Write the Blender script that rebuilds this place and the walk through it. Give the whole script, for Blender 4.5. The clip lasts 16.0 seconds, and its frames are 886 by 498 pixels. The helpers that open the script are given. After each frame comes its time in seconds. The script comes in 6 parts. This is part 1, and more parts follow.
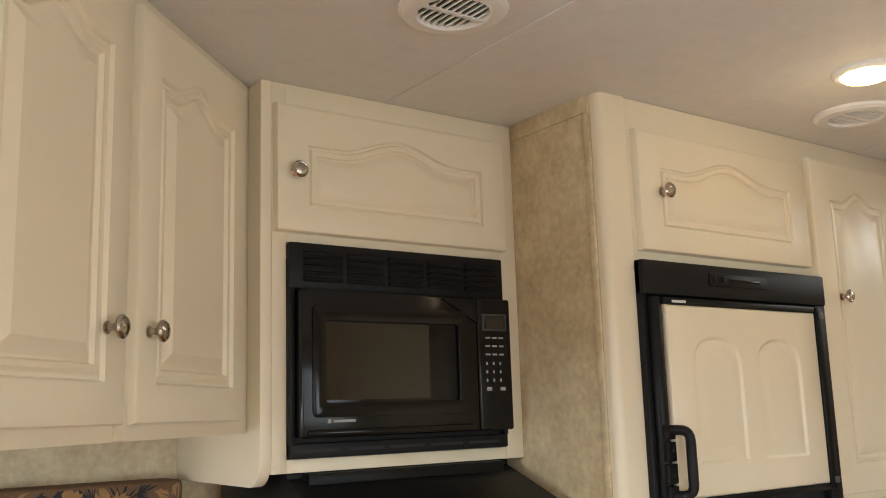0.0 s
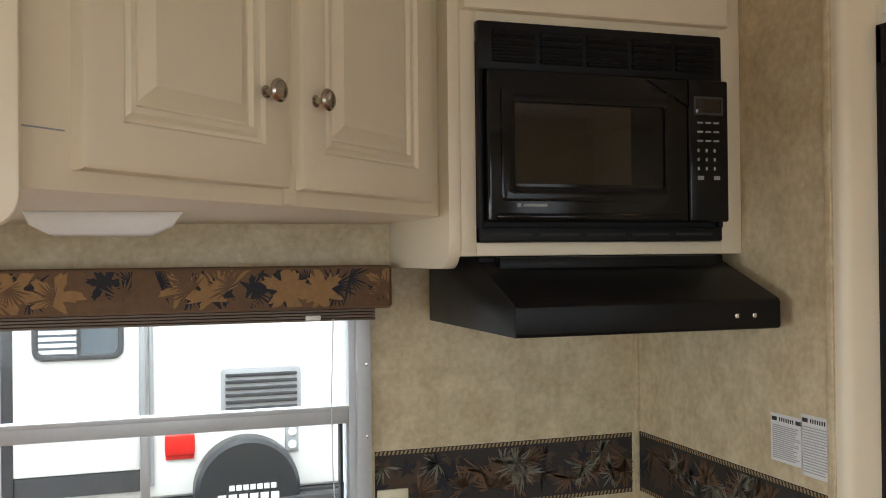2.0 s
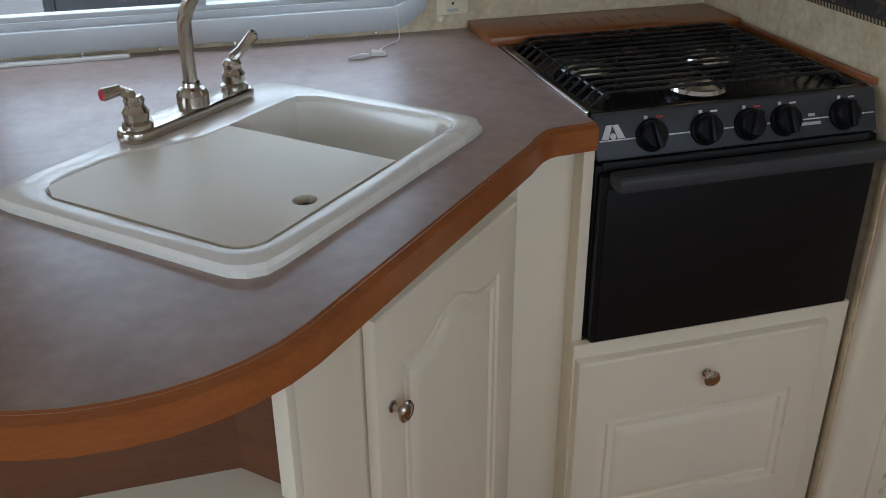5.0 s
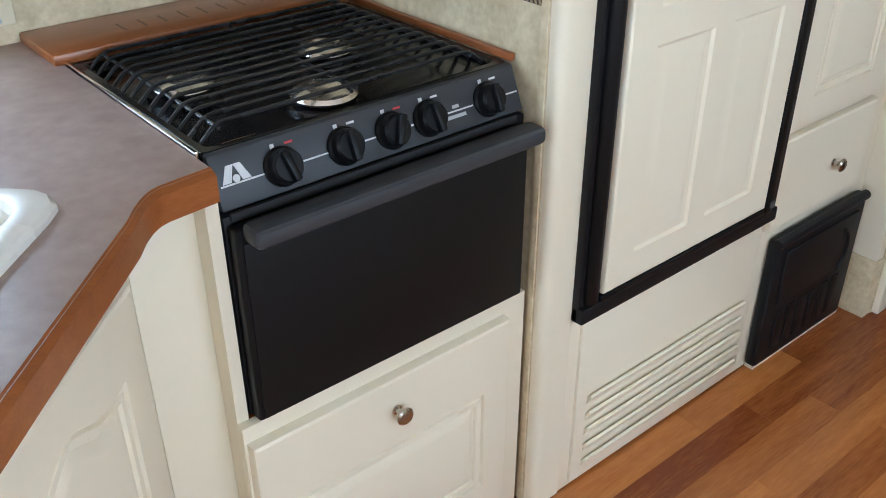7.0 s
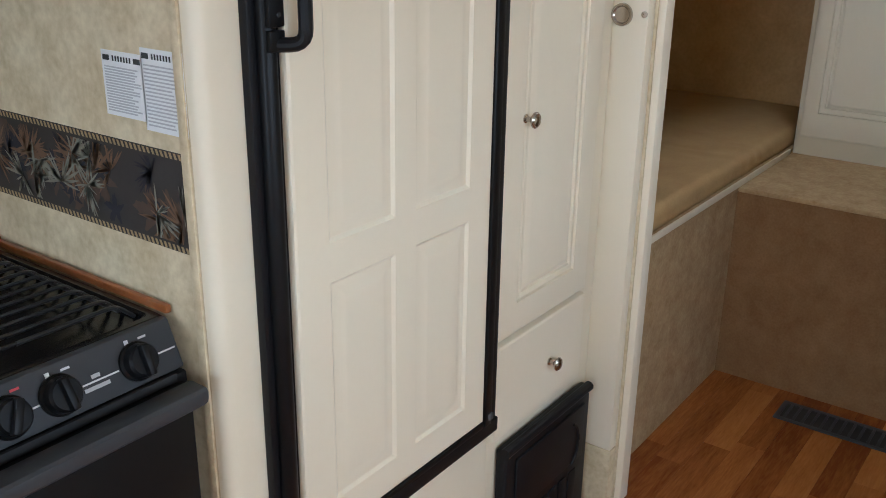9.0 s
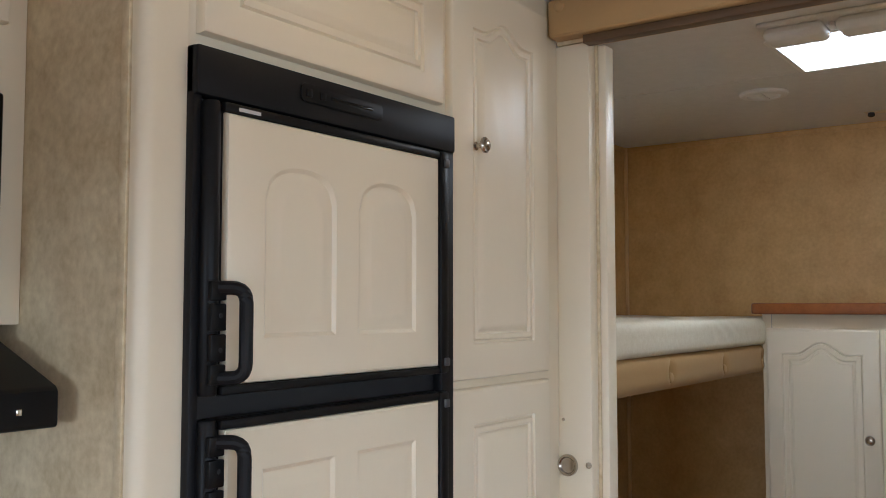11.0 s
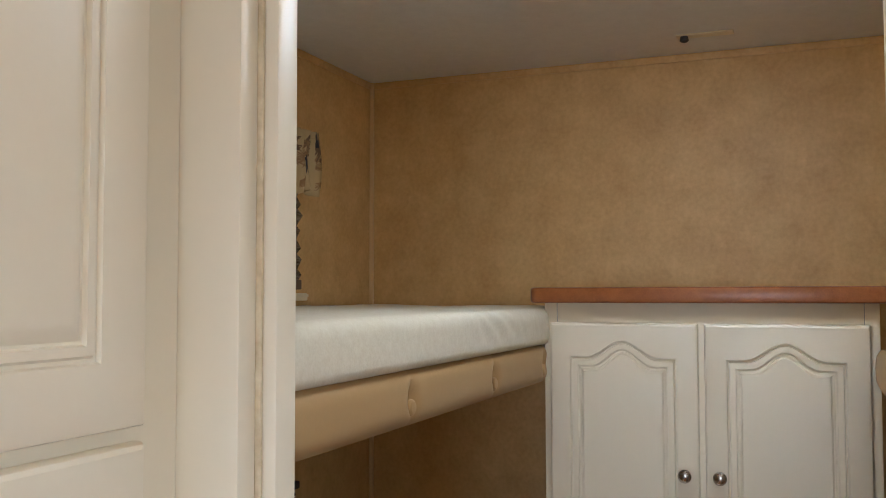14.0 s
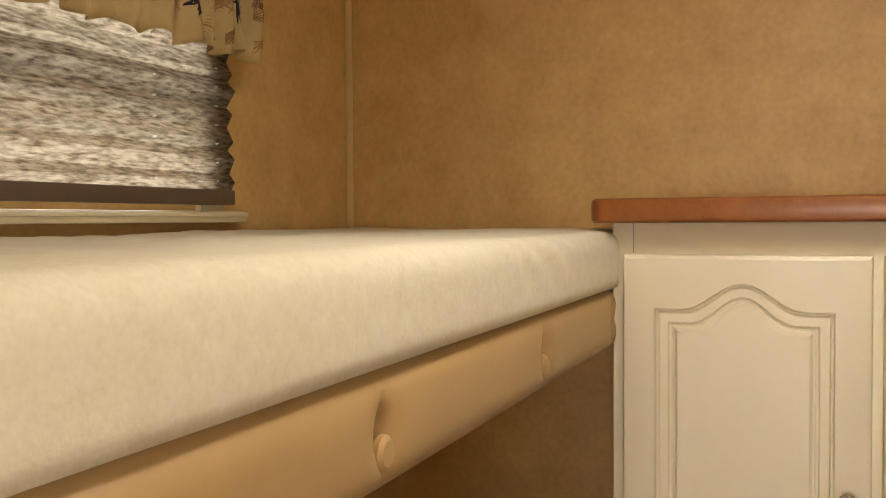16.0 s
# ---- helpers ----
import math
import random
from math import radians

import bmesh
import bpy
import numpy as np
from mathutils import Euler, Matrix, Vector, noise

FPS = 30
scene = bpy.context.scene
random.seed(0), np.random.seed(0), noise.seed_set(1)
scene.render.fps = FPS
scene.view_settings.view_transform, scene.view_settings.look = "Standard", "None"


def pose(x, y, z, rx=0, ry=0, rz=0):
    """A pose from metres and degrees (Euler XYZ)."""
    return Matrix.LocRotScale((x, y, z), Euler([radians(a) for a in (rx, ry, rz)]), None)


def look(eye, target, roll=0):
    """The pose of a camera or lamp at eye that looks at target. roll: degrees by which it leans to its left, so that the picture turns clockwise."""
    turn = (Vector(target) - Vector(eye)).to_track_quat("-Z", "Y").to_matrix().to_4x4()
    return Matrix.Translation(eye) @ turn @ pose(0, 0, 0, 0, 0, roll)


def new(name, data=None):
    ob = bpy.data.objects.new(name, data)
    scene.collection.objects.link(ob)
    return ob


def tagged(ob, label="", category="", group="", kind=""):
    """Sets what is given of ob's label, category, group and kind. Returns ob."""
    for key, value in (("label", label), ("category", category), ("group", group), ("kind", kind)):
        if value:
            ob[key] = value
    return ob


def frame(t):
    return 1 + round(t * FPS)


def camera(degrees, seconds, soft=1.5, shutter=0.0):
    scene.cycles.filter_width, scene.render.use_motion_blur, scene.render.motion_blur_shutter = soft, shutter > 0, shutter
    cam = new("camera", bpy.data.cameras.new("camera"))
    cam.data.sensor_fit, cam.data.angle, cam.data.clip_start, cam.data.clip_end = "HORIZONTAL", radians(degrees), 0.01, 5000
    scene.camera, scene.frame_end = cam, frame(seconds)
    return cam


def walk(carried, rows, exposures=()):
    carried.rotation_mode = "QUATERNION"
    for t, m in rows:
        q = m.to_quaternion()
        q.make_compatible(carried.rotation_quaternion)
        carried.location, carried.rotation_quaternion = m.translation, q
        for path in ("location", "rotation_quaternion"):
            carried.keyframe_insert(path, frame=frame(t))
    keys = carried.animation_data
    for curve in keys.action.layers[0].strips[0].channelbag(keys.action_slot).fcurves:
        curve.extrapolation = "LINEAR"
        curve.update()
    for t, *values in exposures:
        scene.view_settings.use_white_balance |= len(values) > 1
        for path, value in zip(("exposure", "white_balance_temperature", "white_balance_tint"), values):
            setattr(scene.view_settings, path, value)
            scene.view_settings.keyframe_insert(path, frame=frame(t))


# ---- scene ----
cam = camera(51.0, 16.0, soft=0.95)
PATH = [
    (0, (0.345, 0.449, 1.617), (1.495, 2.048, 1.964), -1.8),
    (0.5, (0.483, 0.408, 1.617), (1.392, 2.156, 1.957), -1.5),
    (1, (0.535, 0.399, 1.603), (1.371, 2.188, 1.919), -1.5),
    (1.5, (0.542, 0.409, 1.559), (1.3, 2.243, 1.805), -0.7),
    (2, (0.527, 0.44, 1.523), (1.141, 2.343, 1.538), -0.6),
    (2.2, (0.516, 0.457, 1.515), (1.086, 2.373, 1.459), -0.9),
    (2.5, (0.502, 0.459, 1.5), (0.992, 2.394, 1.375), -1.0),
    (3, (0.483, 0.463, 1.487), (0.901, 2.405, 1.258), -0.3),
    (3.5, (0.476, 0.462, 1.461), (0.899, 2.387, 1.119), 0.2),
    (4, (0.477, 0.465, 1.409), (0.895, 2.345, 0.868), 0.2),
    (4.5, (0.475, 0.472, 1.374), (0.884, 2.273, 0.606), 0.1),
    (4.7, (0.476, 0.479, 1.362), (0.902, 2.241, 0.518), -0.1),
    (6.8, (0.627, 0.756, 1.365), (1.67, 2.11, 0.325), 0.2),
    (7, (0.644, 0.787, 1.369), (1.744, 2.104, 0.342), -0.2),
    (7.5, (0.688, 0.818, 1.363), (1.87, 2.055, 0.328), 0.1),
    (8, (0.757, 0.806, 1.365), (2.053, 1.928, 0.334), 0.8),
    (8.5, (0.831, 0.797, 1.384), (2.256, 1.835, 0.44), 1.7),
    (9, (0.883, 0.781, 1.422), (2.397, 1.881, 0.718), 0.8),
    (9.5, (0.885, 0.767, 1.475), (2.492, 1.895, 1.098), 0.3),
    (10, (0.867, 0.752, 1.506), (2.502, 1.89, 1.327), 0.4),
    (12.3, (1.003, 0.623, 1.57), (2.615, 1.759, 1.902), -0.0),
    (12.5, (1.06, 0.638, 1.562), (2.692, 1.759, 1.846), 0.7),
    (13, (1.269, 0.757, 1.537), (2.979, 1.769, 1.761), 1.6),
    (13.5, (1.532, 0.918, 1.541), (3.35, 1.735, 1.711), -0.1),
    (14, (1.863, 1.025, 1.543), (3.72, 1.761, 1.64), -0.1),
    (14.5, (2.137, 1.127, 1.525), (4.017, 1.809, 1.554), 0.5),
    (15, (2.382, 1.218, 1.539), (4.289, 1.82, 1.555), 0.2),
    (15.5, (2.58, 1.265, 1.532), (4.443, 1.993, 1.546), 0.4),
    (16, (2.662, 1.344, 1.528), (4.515, 2.095, 1.465), -0.4),
]
walk(cam, [(t, look(eye, target, roll)) for t, eye, target, roll in PATH], exposures=[
    (0, 0.70, 6000, 4), (1.5, 0.62, 6000, 4), (2.5, -0.58, 6050, 7), (3.0, -0.75, 5900, 6), (3.5, -0.88, 5900, 6), (4.5, -0.72, 5450, 5), (7.0, 0.84, 4950, 2), (9.0, 0.57, 5150, 5),
    (10.0, 0.38, 5550, 7), (12.5, 0.42, 4720, 7), (13.5, 0.5, 4950, 7), (14.5, 1.0, 5850, 8), (16.0, 1.14, 7250, 9)])

# ---- light ----
world = bpy.data.worlds.new("overcast_sky")
scene.world = world
world.use_nodes = True
wn, wl = world.node_tree.nodes, world.node_tree.links
sky = wn.new("ShaderNodeTexSky")
sky.sky_type = "NISHITA"
sky.sun_disc = False
sky.sun_elevation, sky.sun_rotation = radians(48), radians(200)
sky.air_density, sky.dust_density = 1.0, 6.0
soften = wn.new("ShaderNodeMixRGB")
soften.inputs[0].default_value = 0.8
soften.inputs[2].default_value = (25.0, 25.6, 26.2, 1)
wl.new(sky.outputs[0], soften.inputs[1])
wl.new(soften.outputs[0], wn["Background"].inputs[0])
wn["Background"].inputs[1].default_value = 0.15
sun = new("sun", bpy.data.lights.new("sun", "SUN"))
sun.data.energy, sun.data.angle, sun.data.color = 2.4, radians(20), (1.0, 0.97, 0.92)
sun.matrix_world = look((0, 0, 20), (3.2, 9.0, 0))


def area_lamp(name, eye, target, sx, sy, power, colour):
    ob = new(name, bpy.data.lights.new(name, "AREA"))
    ob.data.shape, ob.data.size, ob.data.size_y = "RECTANGLE", sx, sy
    ob.data.energy, ob.data.color = power, colour
    ob.matrix_world = look(eye, target)
    return ob


DAY = (0.95, 0.98, 1.0)
WARM = (1.0, 0.72, 0.42)
area_lamp("south_window_light", (0.5, -0.93, 1.35), (0.5, 1.5, 1.2), 1.4, 0.75, 7.5, DAY)
area_lamp("south_window_light", (2.0, -0.93, 1.35), (2.0, 1.5, 1.2), 0.6, 0.75, 2.2, DAY)
area_lamp("west_window_light", (-2.93, 0.6, 1.3), (0, 0.7, 1.2), 1.6, 0.8, 26, DAY)
area_lamp("bunk_skylight_light", (3.45, 1.19, 2.20), (3.45, 1.19, 0), 0.34, 0.34, 1.7, DAY)
area_lamp("kitchen_window_sky", (0.52, 2.66, 1.90), (0.52, 1.85, 0.9), 1.3, 0.6, 19, DAY)


def bulb(name, x, y, z, power, r=0.03):
    ob = new(name, bpy.data.lights.new(name, "POINT"))
    ob.data.energy, ob.data.color, ob.data.shadow_soft_size = power, WARM, r
    ob.location = (x, y, z)
    return ob


bulb("ceiling_and_fill_light", 1.97, 1.33, 2.10, 0.2)
bulb("ceiling_and_fill_light", 0.3, 0.2, 2.10, 2.3)
# added warm fill for the bunk room; no fixture stands here
bulb("ceiling_and_fill_light", 3.35, 0.25, 2.10, 1.2)
area_lamp("dome_lamp_light", (3.155, 1.18, 2.176), (3.155, 1.18, 0), 0.08, 0.30, 0.75, WARM)

# ---- materials ----


def mat(name, col, rough=0.5, metal=0.0, var=0.1, scale=6.0, fine=0.05, fscale=90.0, bump=0.05, bscale=250.0, coat=0.0, piece=0.0, spec=0.5):
    m = bpy.data.materials.new(name)
    m.use_nodes = True
    n, l = m.node_tree.nodes, m.node_tree.links
    b = n["Principled BSDF"]
    tc = n.new("ShaderNodeTexCoord")
    big = n.new("ShaderNodeTexNoise")
    big.inputs["Scale"].default_value, big.inputs["Detail"].default_value = scale, 5
    small = n.new("ShaderNodeTexNoise")
    small.inputs["Scale"].default_value, small.inputs["Detail"].default_value = fscale, 3
    l.new(tc.outputs["Object"], big.inputs["Vector"])
    l.new(tc.outputs["Object"], small.inputs["Vector"])
    hsv = n.new("ShaderNodeHueSaturation")
    hsv.inputs["Color"].default_value = (*col, 1)
    a = n.new("ShaderNodeMath")
    a.operation = "MULTIPLY_ADD"
    a.inputs[1].default_value, a.inputs[2].default_value = var * 2, 1 - var
    l.new(big.outputs["Fac"], a.inputs[0])
    c = n.new("ShaderNodeMath")
    c.operation = "MULTIPLY_ADD"
    c.inputs[1].default_value = fine * 2
    l.new(small.outputs["Fac"], c.inputs[0])
    l.new(a.outputs[0], c.inputs[2])
    last = c
    if piece:
        info = n.new("ShaderNodeObjectInfo")
        p = n.new("ShaderNodeMath")
        p.operation = "MULTIPLY_ADD"
        p.inputs[1].default_value = piece
        l.new(info.outputs["Random"], p.inputs[0])
        l.new(c.outputs[0], p.inputs[2])
        last = p
    l.new(last.outputs[0], hsv.inputs["Value"])
    l.new(hsv.outputs[0], b.inputs["Base Color"])
    r = n.new("ShaderNodeMath")
    r.operation = "MULTIPLY_ADD"
    r.inputs[1].default_value, r.inputs[2].default_value = 0.16, max(0.0, rough - 0.08)
    l.new(big.outputs["Fac"], r.inputs[0])
    l.new(r.outputs[0], b.inputs["Roughness"])
    b.inputs["Metallic"].default_value = metal
    b.inputs["Coat Weight"].default_value = coat
    b.inputs["Specular IOR Level"].default_value = spec
    if bump:
        bn = n.new("ShaderNodeTexNoise")
        bn.inputs["Scale"].default_value, bn.inputs["Detail"].default_value = bscale, 3
        l.new(tc.outputs["Object"], bn.inputs["Vector"])
        bp = n.new("ShaderNodeBump")
        bp.inputs["Strength"].default_value, bp.inputs["Distance"].default_value = bump, 0.002
        l.new(bn.outputs["Fac"], bp.inputs["Height"])
        l.new(bp.outputs[0], b.inputs["Normal"])
    return m


def two_tone(name, col1, col2, rough=0.5, scale=8.0, fscale=60.0, contrast=0.25, bump=0.08, bscale=150.0, stretch=(1, 1, 1), piece=0.0, coat=0.0):
    """Mottled surface between two colours, at two scales."""
    m = bpy.data.materials.new(name)
    m.use_nodes = True
    n, l = m.node_tree.nodes, m.node_tree.links
    b = n["Principled BSDF"]
    tc = n.new("ShaderNodeTexCoord")
    mp = n.new("ShaderNodeMapping")
    mp.inputs["Scale"].default_value = stretch
    l.new(tc.outputs["Object"], mp.inputs["Vector"])
    big = n.new("ShaderNodeTexNoise")
    big.inputs["Scale"].default_value, big.inputs["Detail"].default_value, big.inputs["Distortion"].default_value = scale, 6, 0.25
    big.inputs["Roughness"].default_value = 0.66
    small = n.new("ShaderNodeTexNoise")
    small.inputs["Scale"].default_value, small.inputs["Detail"].default_value = fscale, 4
    if piece:
        info = n.new("ShaderNodeObjectInfo")
        off = n.new("ShaderNodeVectorMath")
        off.operation = "ADD"
        mul = n.new("ShaderNodeMath")
        mul.operation = "MULTIPLY"
        mul.inputs[1].default_value = 37.0
        l.new(info.outputs["Random"], mul.inputs[0])
        l.new(mp.outputs[0], off.inputs[0])
        l.new(mul.outputs[0], off.inputs[1])
        src = off.outputs[0]
    else:
        src = mp.outputs[0]
    l.new(src, big.inputs["Vector"])
    l.new(src, small.inputs["Vector"])
    half = n.new("ShaderNodeMath")
    half.operation = "MULTIPLY_ADD"
    half.inputs[1].default_value, half.inputs[2].default_value = 0.55, 0.225
    l.new(small.outputs["Fac"], half.inputs[0])
    s = n.new("ShaderNodeMath")
    s.operation = "ADD"
    l.new(big.outputs["Fac"], s.inputs[0])
    l.new(half.outputs[0], s.inputs[1])
    last = s.outputs[0]
    if piece:
        p = n.new("ShaderNodeMath")
        p.operation = "MULTIPLY_ADD"
        p.inputs[1].default_value = piece
        l.new(info.outputs["Random"], p.inputs[0])
        l.new(last, p.inputs[2])
        p2 = n.new("ShaderNodeMath")
        p2.operation = "SUBTRACT"
        p2.inputs[1].default_value = piece / 2
        l.new(p.outputs[0], p2.inputs[0])
        last = p2.outputs[0]
    mr = n.new("ShaderNodeMapRange")
    mr.inputs[1].default_value, mr.inputs[2].default_value = 1 - contrast, 1 + contrast
    l.new(last, mr.inputs[0])
    mix = n.new("ShaderNodeMixRGB")
    mix.inputs[1].default_value, mix.inputs[2].default_value = (*col1, 1), (*col2, 1)
    l.new(mr.outputs[0], mix.inputs[0])
    l.new(mix.outputs[0], b.inputs["Base Color"])
    b.inputs["Roughness"].default_value = rough
    b.inputs["Coat Weight"].default_value = coat
    bp = n.new("ShaderNodeBump")
    bp.inputs["Strength"].default_value, bp.inputs["Distance"].default_value = bump, 0.002
    l.new(small.outputs["Fac"], bp.inputs["Height"])
    l.new(bp.outputs[0], b.inputs["Normal"])
    return m


def glow(name, col, strength):
    m = bpy.data.materials.new(name)
    m.use_nodes = True
    b = m.node_tree.nodes["Principled BSDF"]
    b.inputs["Base Color"].default_value = (*col, 1)
    b.inputs["Emission Color"].default_value = (*col, 1)
    b.inputs["Emission Strength"].default_value = strength
    return m


def clear(name, tint=(0.97, 0.98, 0.98)):
    m = bpy.data.materials.new(name)
    m.use_nodes = True
    b = m.node_tree.nodes["Principled BSDF"]
    b.inputs["Base Color"].default_value = (*tint, 1)
    b.inputs["Transmission Weight"].default_value = 1
    b.inputs["Roughness"].default_value = 0.0
    b.inputs["IOR"].default_value = 1.2
    return m


CREAM = mat("cream_foil_cabinet", (0.80, 0.722, 0.555), 0.36, var=0.03, scale=3, fine=0.012, bump=0.02, bscale=500)
CREAM_FRAME = mat("cream_face_frame", (0.78, 0.70, 0.53), 0.42, var=0.03, scale=3, fine=0.015, bump=0.03, bscale=400)
PAPER = two_tone("beige_wallpaper", (0.50, 0.395, 0.23), (0.75, 0.65, 0.44), 0.55, 14, 70, 0.24, 0.05)
PAPER_BUNK = two_tone("tan_wallpaper", (0.52, 0.300, 0.098), (0.77, 0.52, 0.215), 0.5, 10, 75, 0.36, 0.06)
CEILING = two_tone("white_textured_ceiling", (0.70, 0.69, 0.66), (0.78, 0.77, 0.74), 0.6, 30, 160, 0.3, 0.12)
WOOD_EDGE = two_tone("brown_wood_edge", (0.215, 0.066, 0.016), (0.34, 0.118, 0.031), 0.28, 6, 60, 0.3, 0.03, stretch=(1, 6, 6))
PLANK = two_tone("red_brown_laminate", (0.185, 0.044, 0.008), (0.51, 0.195, 0.042), 0.26, 3, 26, 0.46, 0.02, stretch=(1, 9, 9), piece=0.75)
LAMINATE = two_tone("brown_mottled_laminate", (0.225, 0.150, 0.123), (0.375, 0.283, 0.245), 0.33, 9, 45, 0.3, 0.03)
LAMINATE.node_tree.nodes["Principled BSDF"].inputs["Specular IOR Level"].default_value = 0.9
BLACK = mat("black_enamel", (0.006, 0.006, 0.0065), 0.38, var=0.1, fine=0.05, bump=0.01, spec=0.18)
BLACK_GLOSS = mat("black_glossy_plastic", (0.005, 0.005, 0.0055), 0.16, var=0.1, bump=0.0, spec=0.32)
BLACK_MATT = mat("black_matt_metal", (0.008, 0.008, 0.009), 0.46, var=0.15, fine=0.08, bump=0.05, bscale=600, spec=0.2)
PANEL_GREY = mat("charcoal_control_panel", (0.042, 0.044, 0.048), 0.42, var=0.1, fine=0.05, bump=0.02, bscale=700, spec=0.3)
HINGE_GREY = mat("dark_grey_plastic", (0.07, 0.07, 0.072), 0.45)
OVEN = mat("dark_oven_front", (0.008, 0.0077, 0.0077), 0.5, var=0.1, fine=0.06, bump=0.03, bscale=700, spec=0.16)
IRON = mat("cast_iron_grate", (0.014, 0.014, 0.015), 0.27, var=0.2, fine=0.1, bump=0.1)
NICKEL = mat("brushed_nickel", (0.46, 0.42, 0.37), 0.22, 1.0, var=0.08, fine=0.05, bump=0.02)
CHROME = mat("chrome", (0.78, 0.78, 0.78), 0.12, 1.0, var=0.05, bump=0.0)
BURNER = mat("polished_burner_cap", (0.82, 0.80, 0.77), 0.25, 1.0, var=0.1, bump=0.02)
PORCELAIN = mat("white_sink_plastic", (0.74, 0.71, 0.64), 0.25, var=0.03, bump=0.01, coat=0.3)
BOARD = mat("beige_cutting_board", (0.62, 0.555, 0.415), 0.42, var=0.06, scale=5, fine=0.03, bump=0.03)
WHITE = mat("white_plastic", (0.76, 0.75, 0.72), 0.35, var=0.04, bump=0.02)
ALU = mat("white_aluminium_frame", (0.52, 0.53, 0.54), 0.40, 0.15, var=0.06, bump=0.03)
IVORY = mat("ivory_plastic", (0.73, 0.65, 0.46), 0.35, var=0.04, bump=0.02)
RUBBER = mat("black_rubber", (0.015, 0.015, 0.016), 0.7, bump=0.05)
SHEET = two_tone("off_white_sheet", (0.65, 0.585, 0.43), (0.80, 0.755, 0.61), 0.9, 70, 260, 0.42, 0.18)
TAN_VINYL = mat("tan_vinyl", (0.42, 0.275, 0.118), 0.52, var=0.06, scale=4, fine=0.03, bump=0.05)
TAN_CLOTH = two_tone("tan_bunk_cloth", (0.410, 0.265, 0.109), (0.540, 0.367, 0.161), 0.85, 8, 200, 0.35, 0.2)
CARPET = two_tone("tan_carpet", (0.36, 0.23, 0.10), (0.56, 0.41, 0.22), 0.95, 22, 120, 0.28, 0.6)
CARPET_DARK = two_tone("dark_carpet", (0.22, 0.115, 0.042), (0.34, 0.20, 0.085), 0.95, 14, 150, 0.3, 0.6)
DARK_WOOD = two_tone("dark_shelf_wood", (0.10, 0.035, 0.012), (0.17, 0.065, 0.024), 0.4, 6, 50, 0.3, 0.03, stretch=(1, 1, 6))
NAVY = mat("navy_patterned_cloth", (0.018, 0.018, 0.024), 0.8, var=0.2, fine=0.1, bump=0.1)
LEAF_TAN = mat("tan_print", (0.27, 0.155, 0.062), 0.8, var=0.35, scale=60, fine=0.15, bump=0.05)
LEAF_BROWN = mat("brown_print", (0.135, 0.078, 0.040), 0.8, var=0.3, scale=60, fine=0.15, bump=0.05)
LEAF_GREY = mat("grey_print", (0.19, 0.18, 0.135), 0.8, var=0.3, scale=60, fine=0.15, bump=0.05)
LEAF_DARK = mat("dark_brown_print", (0.066, 0.042, 0.027), 0.8, var=0.3, scale=60, fine=0.15, bump=0.05)
LEAF_CREAM = mat("cream_print", (0.55, 0.42, 0.22), 0.8, var=0.3, scale=60, fine=0.15, bump=0.05)
BORDER = mat("dark_border_paper", (0.030, 0.024, 0.020), 0.7, var=0.35, scale=14, fine=0.1, bump=0.02)
ROPE = mat("tan_rope_print", (0.33, 0.24, 0.12), 0.7, var=0.2, scale=50, bump=0.02)
CURTAIN = mat("cream_curtain", (0.50, 0.36, 0.165), 0.85, var=0.1, scale=10, fine=0.06, bump=0.1)
CORD = mat("white_cord", (0.72, 0.71, 0.68), 0.7, bump=0.05)
STICKER = mat("white_sticker", (0.76, 0.76, 0.75), 0.5, var=0.04, bump=0.0)
INK = mat("grey_ink", (0.46, 0.46, 0.46), 0.6, bump=0.0)
INK_DARK = mat("black_ink", (0.03, 0.03, 0.03), 0.6, bump=0.0)
INK_WHITE = mat("white_ink", (0.62, 0.62, 0.62), 0.5, bump=0.0)
INK_RED = mat("red_ink", (0.45, 0.04, 0.05), 0.5, bump=0.0)
GLASS = clear("window_glass")
SMOKED = mat("smoked_oven_glass", (0.020, 0.018, 0.015), 0.07, var=0.1, bump=0.0, coat=0.4)
SCREEN = mat("grey_window_glass", (0.08, 0.10, 0.12), 0.12, var=0.3, scale=3, bump=0.0)
LAMP_ON = glow("lit_lamp_glass", (1.0, 0.62, 0.25), 9.0)
SKYLIGHT = glow("daylit_skylight", (1.0, 1.0, 0.98), 3.4)
AMBER = glow("amber_reflection_lamp", (1.0, 0.45, 0.08), 1.0)
RV_WHITE = mat("white_fibreglass", (0.72, 0.72, 0.70), 0.35, var=0.05, scale=2, bump=0.02)
RV_GREY = mat("grey_trim", (0.30, 0.31, 0.32), 0.45, var=0.1)
GRAVEL = two_tone("wet_gravel", (0.055, 0.048, 0.044), (0.145, 0.128, 0.115), 0.8, 3, 40, 0.3, 0.6)
RED = mat("red_lens", (0.55, 0.02, 0.015), 0.2, bump=0.0)
TYRE_COVER = mat("black_vinyl_cover", (0.018, 0.020, 0.022), 0.35, var=0.2, scale=8, fine=0.15, bump=0.08)
STEEL_DARK = mat("dark_steel", (0.035, 0.035, 0.037), 0.6, var=0.2, bump=0.1)


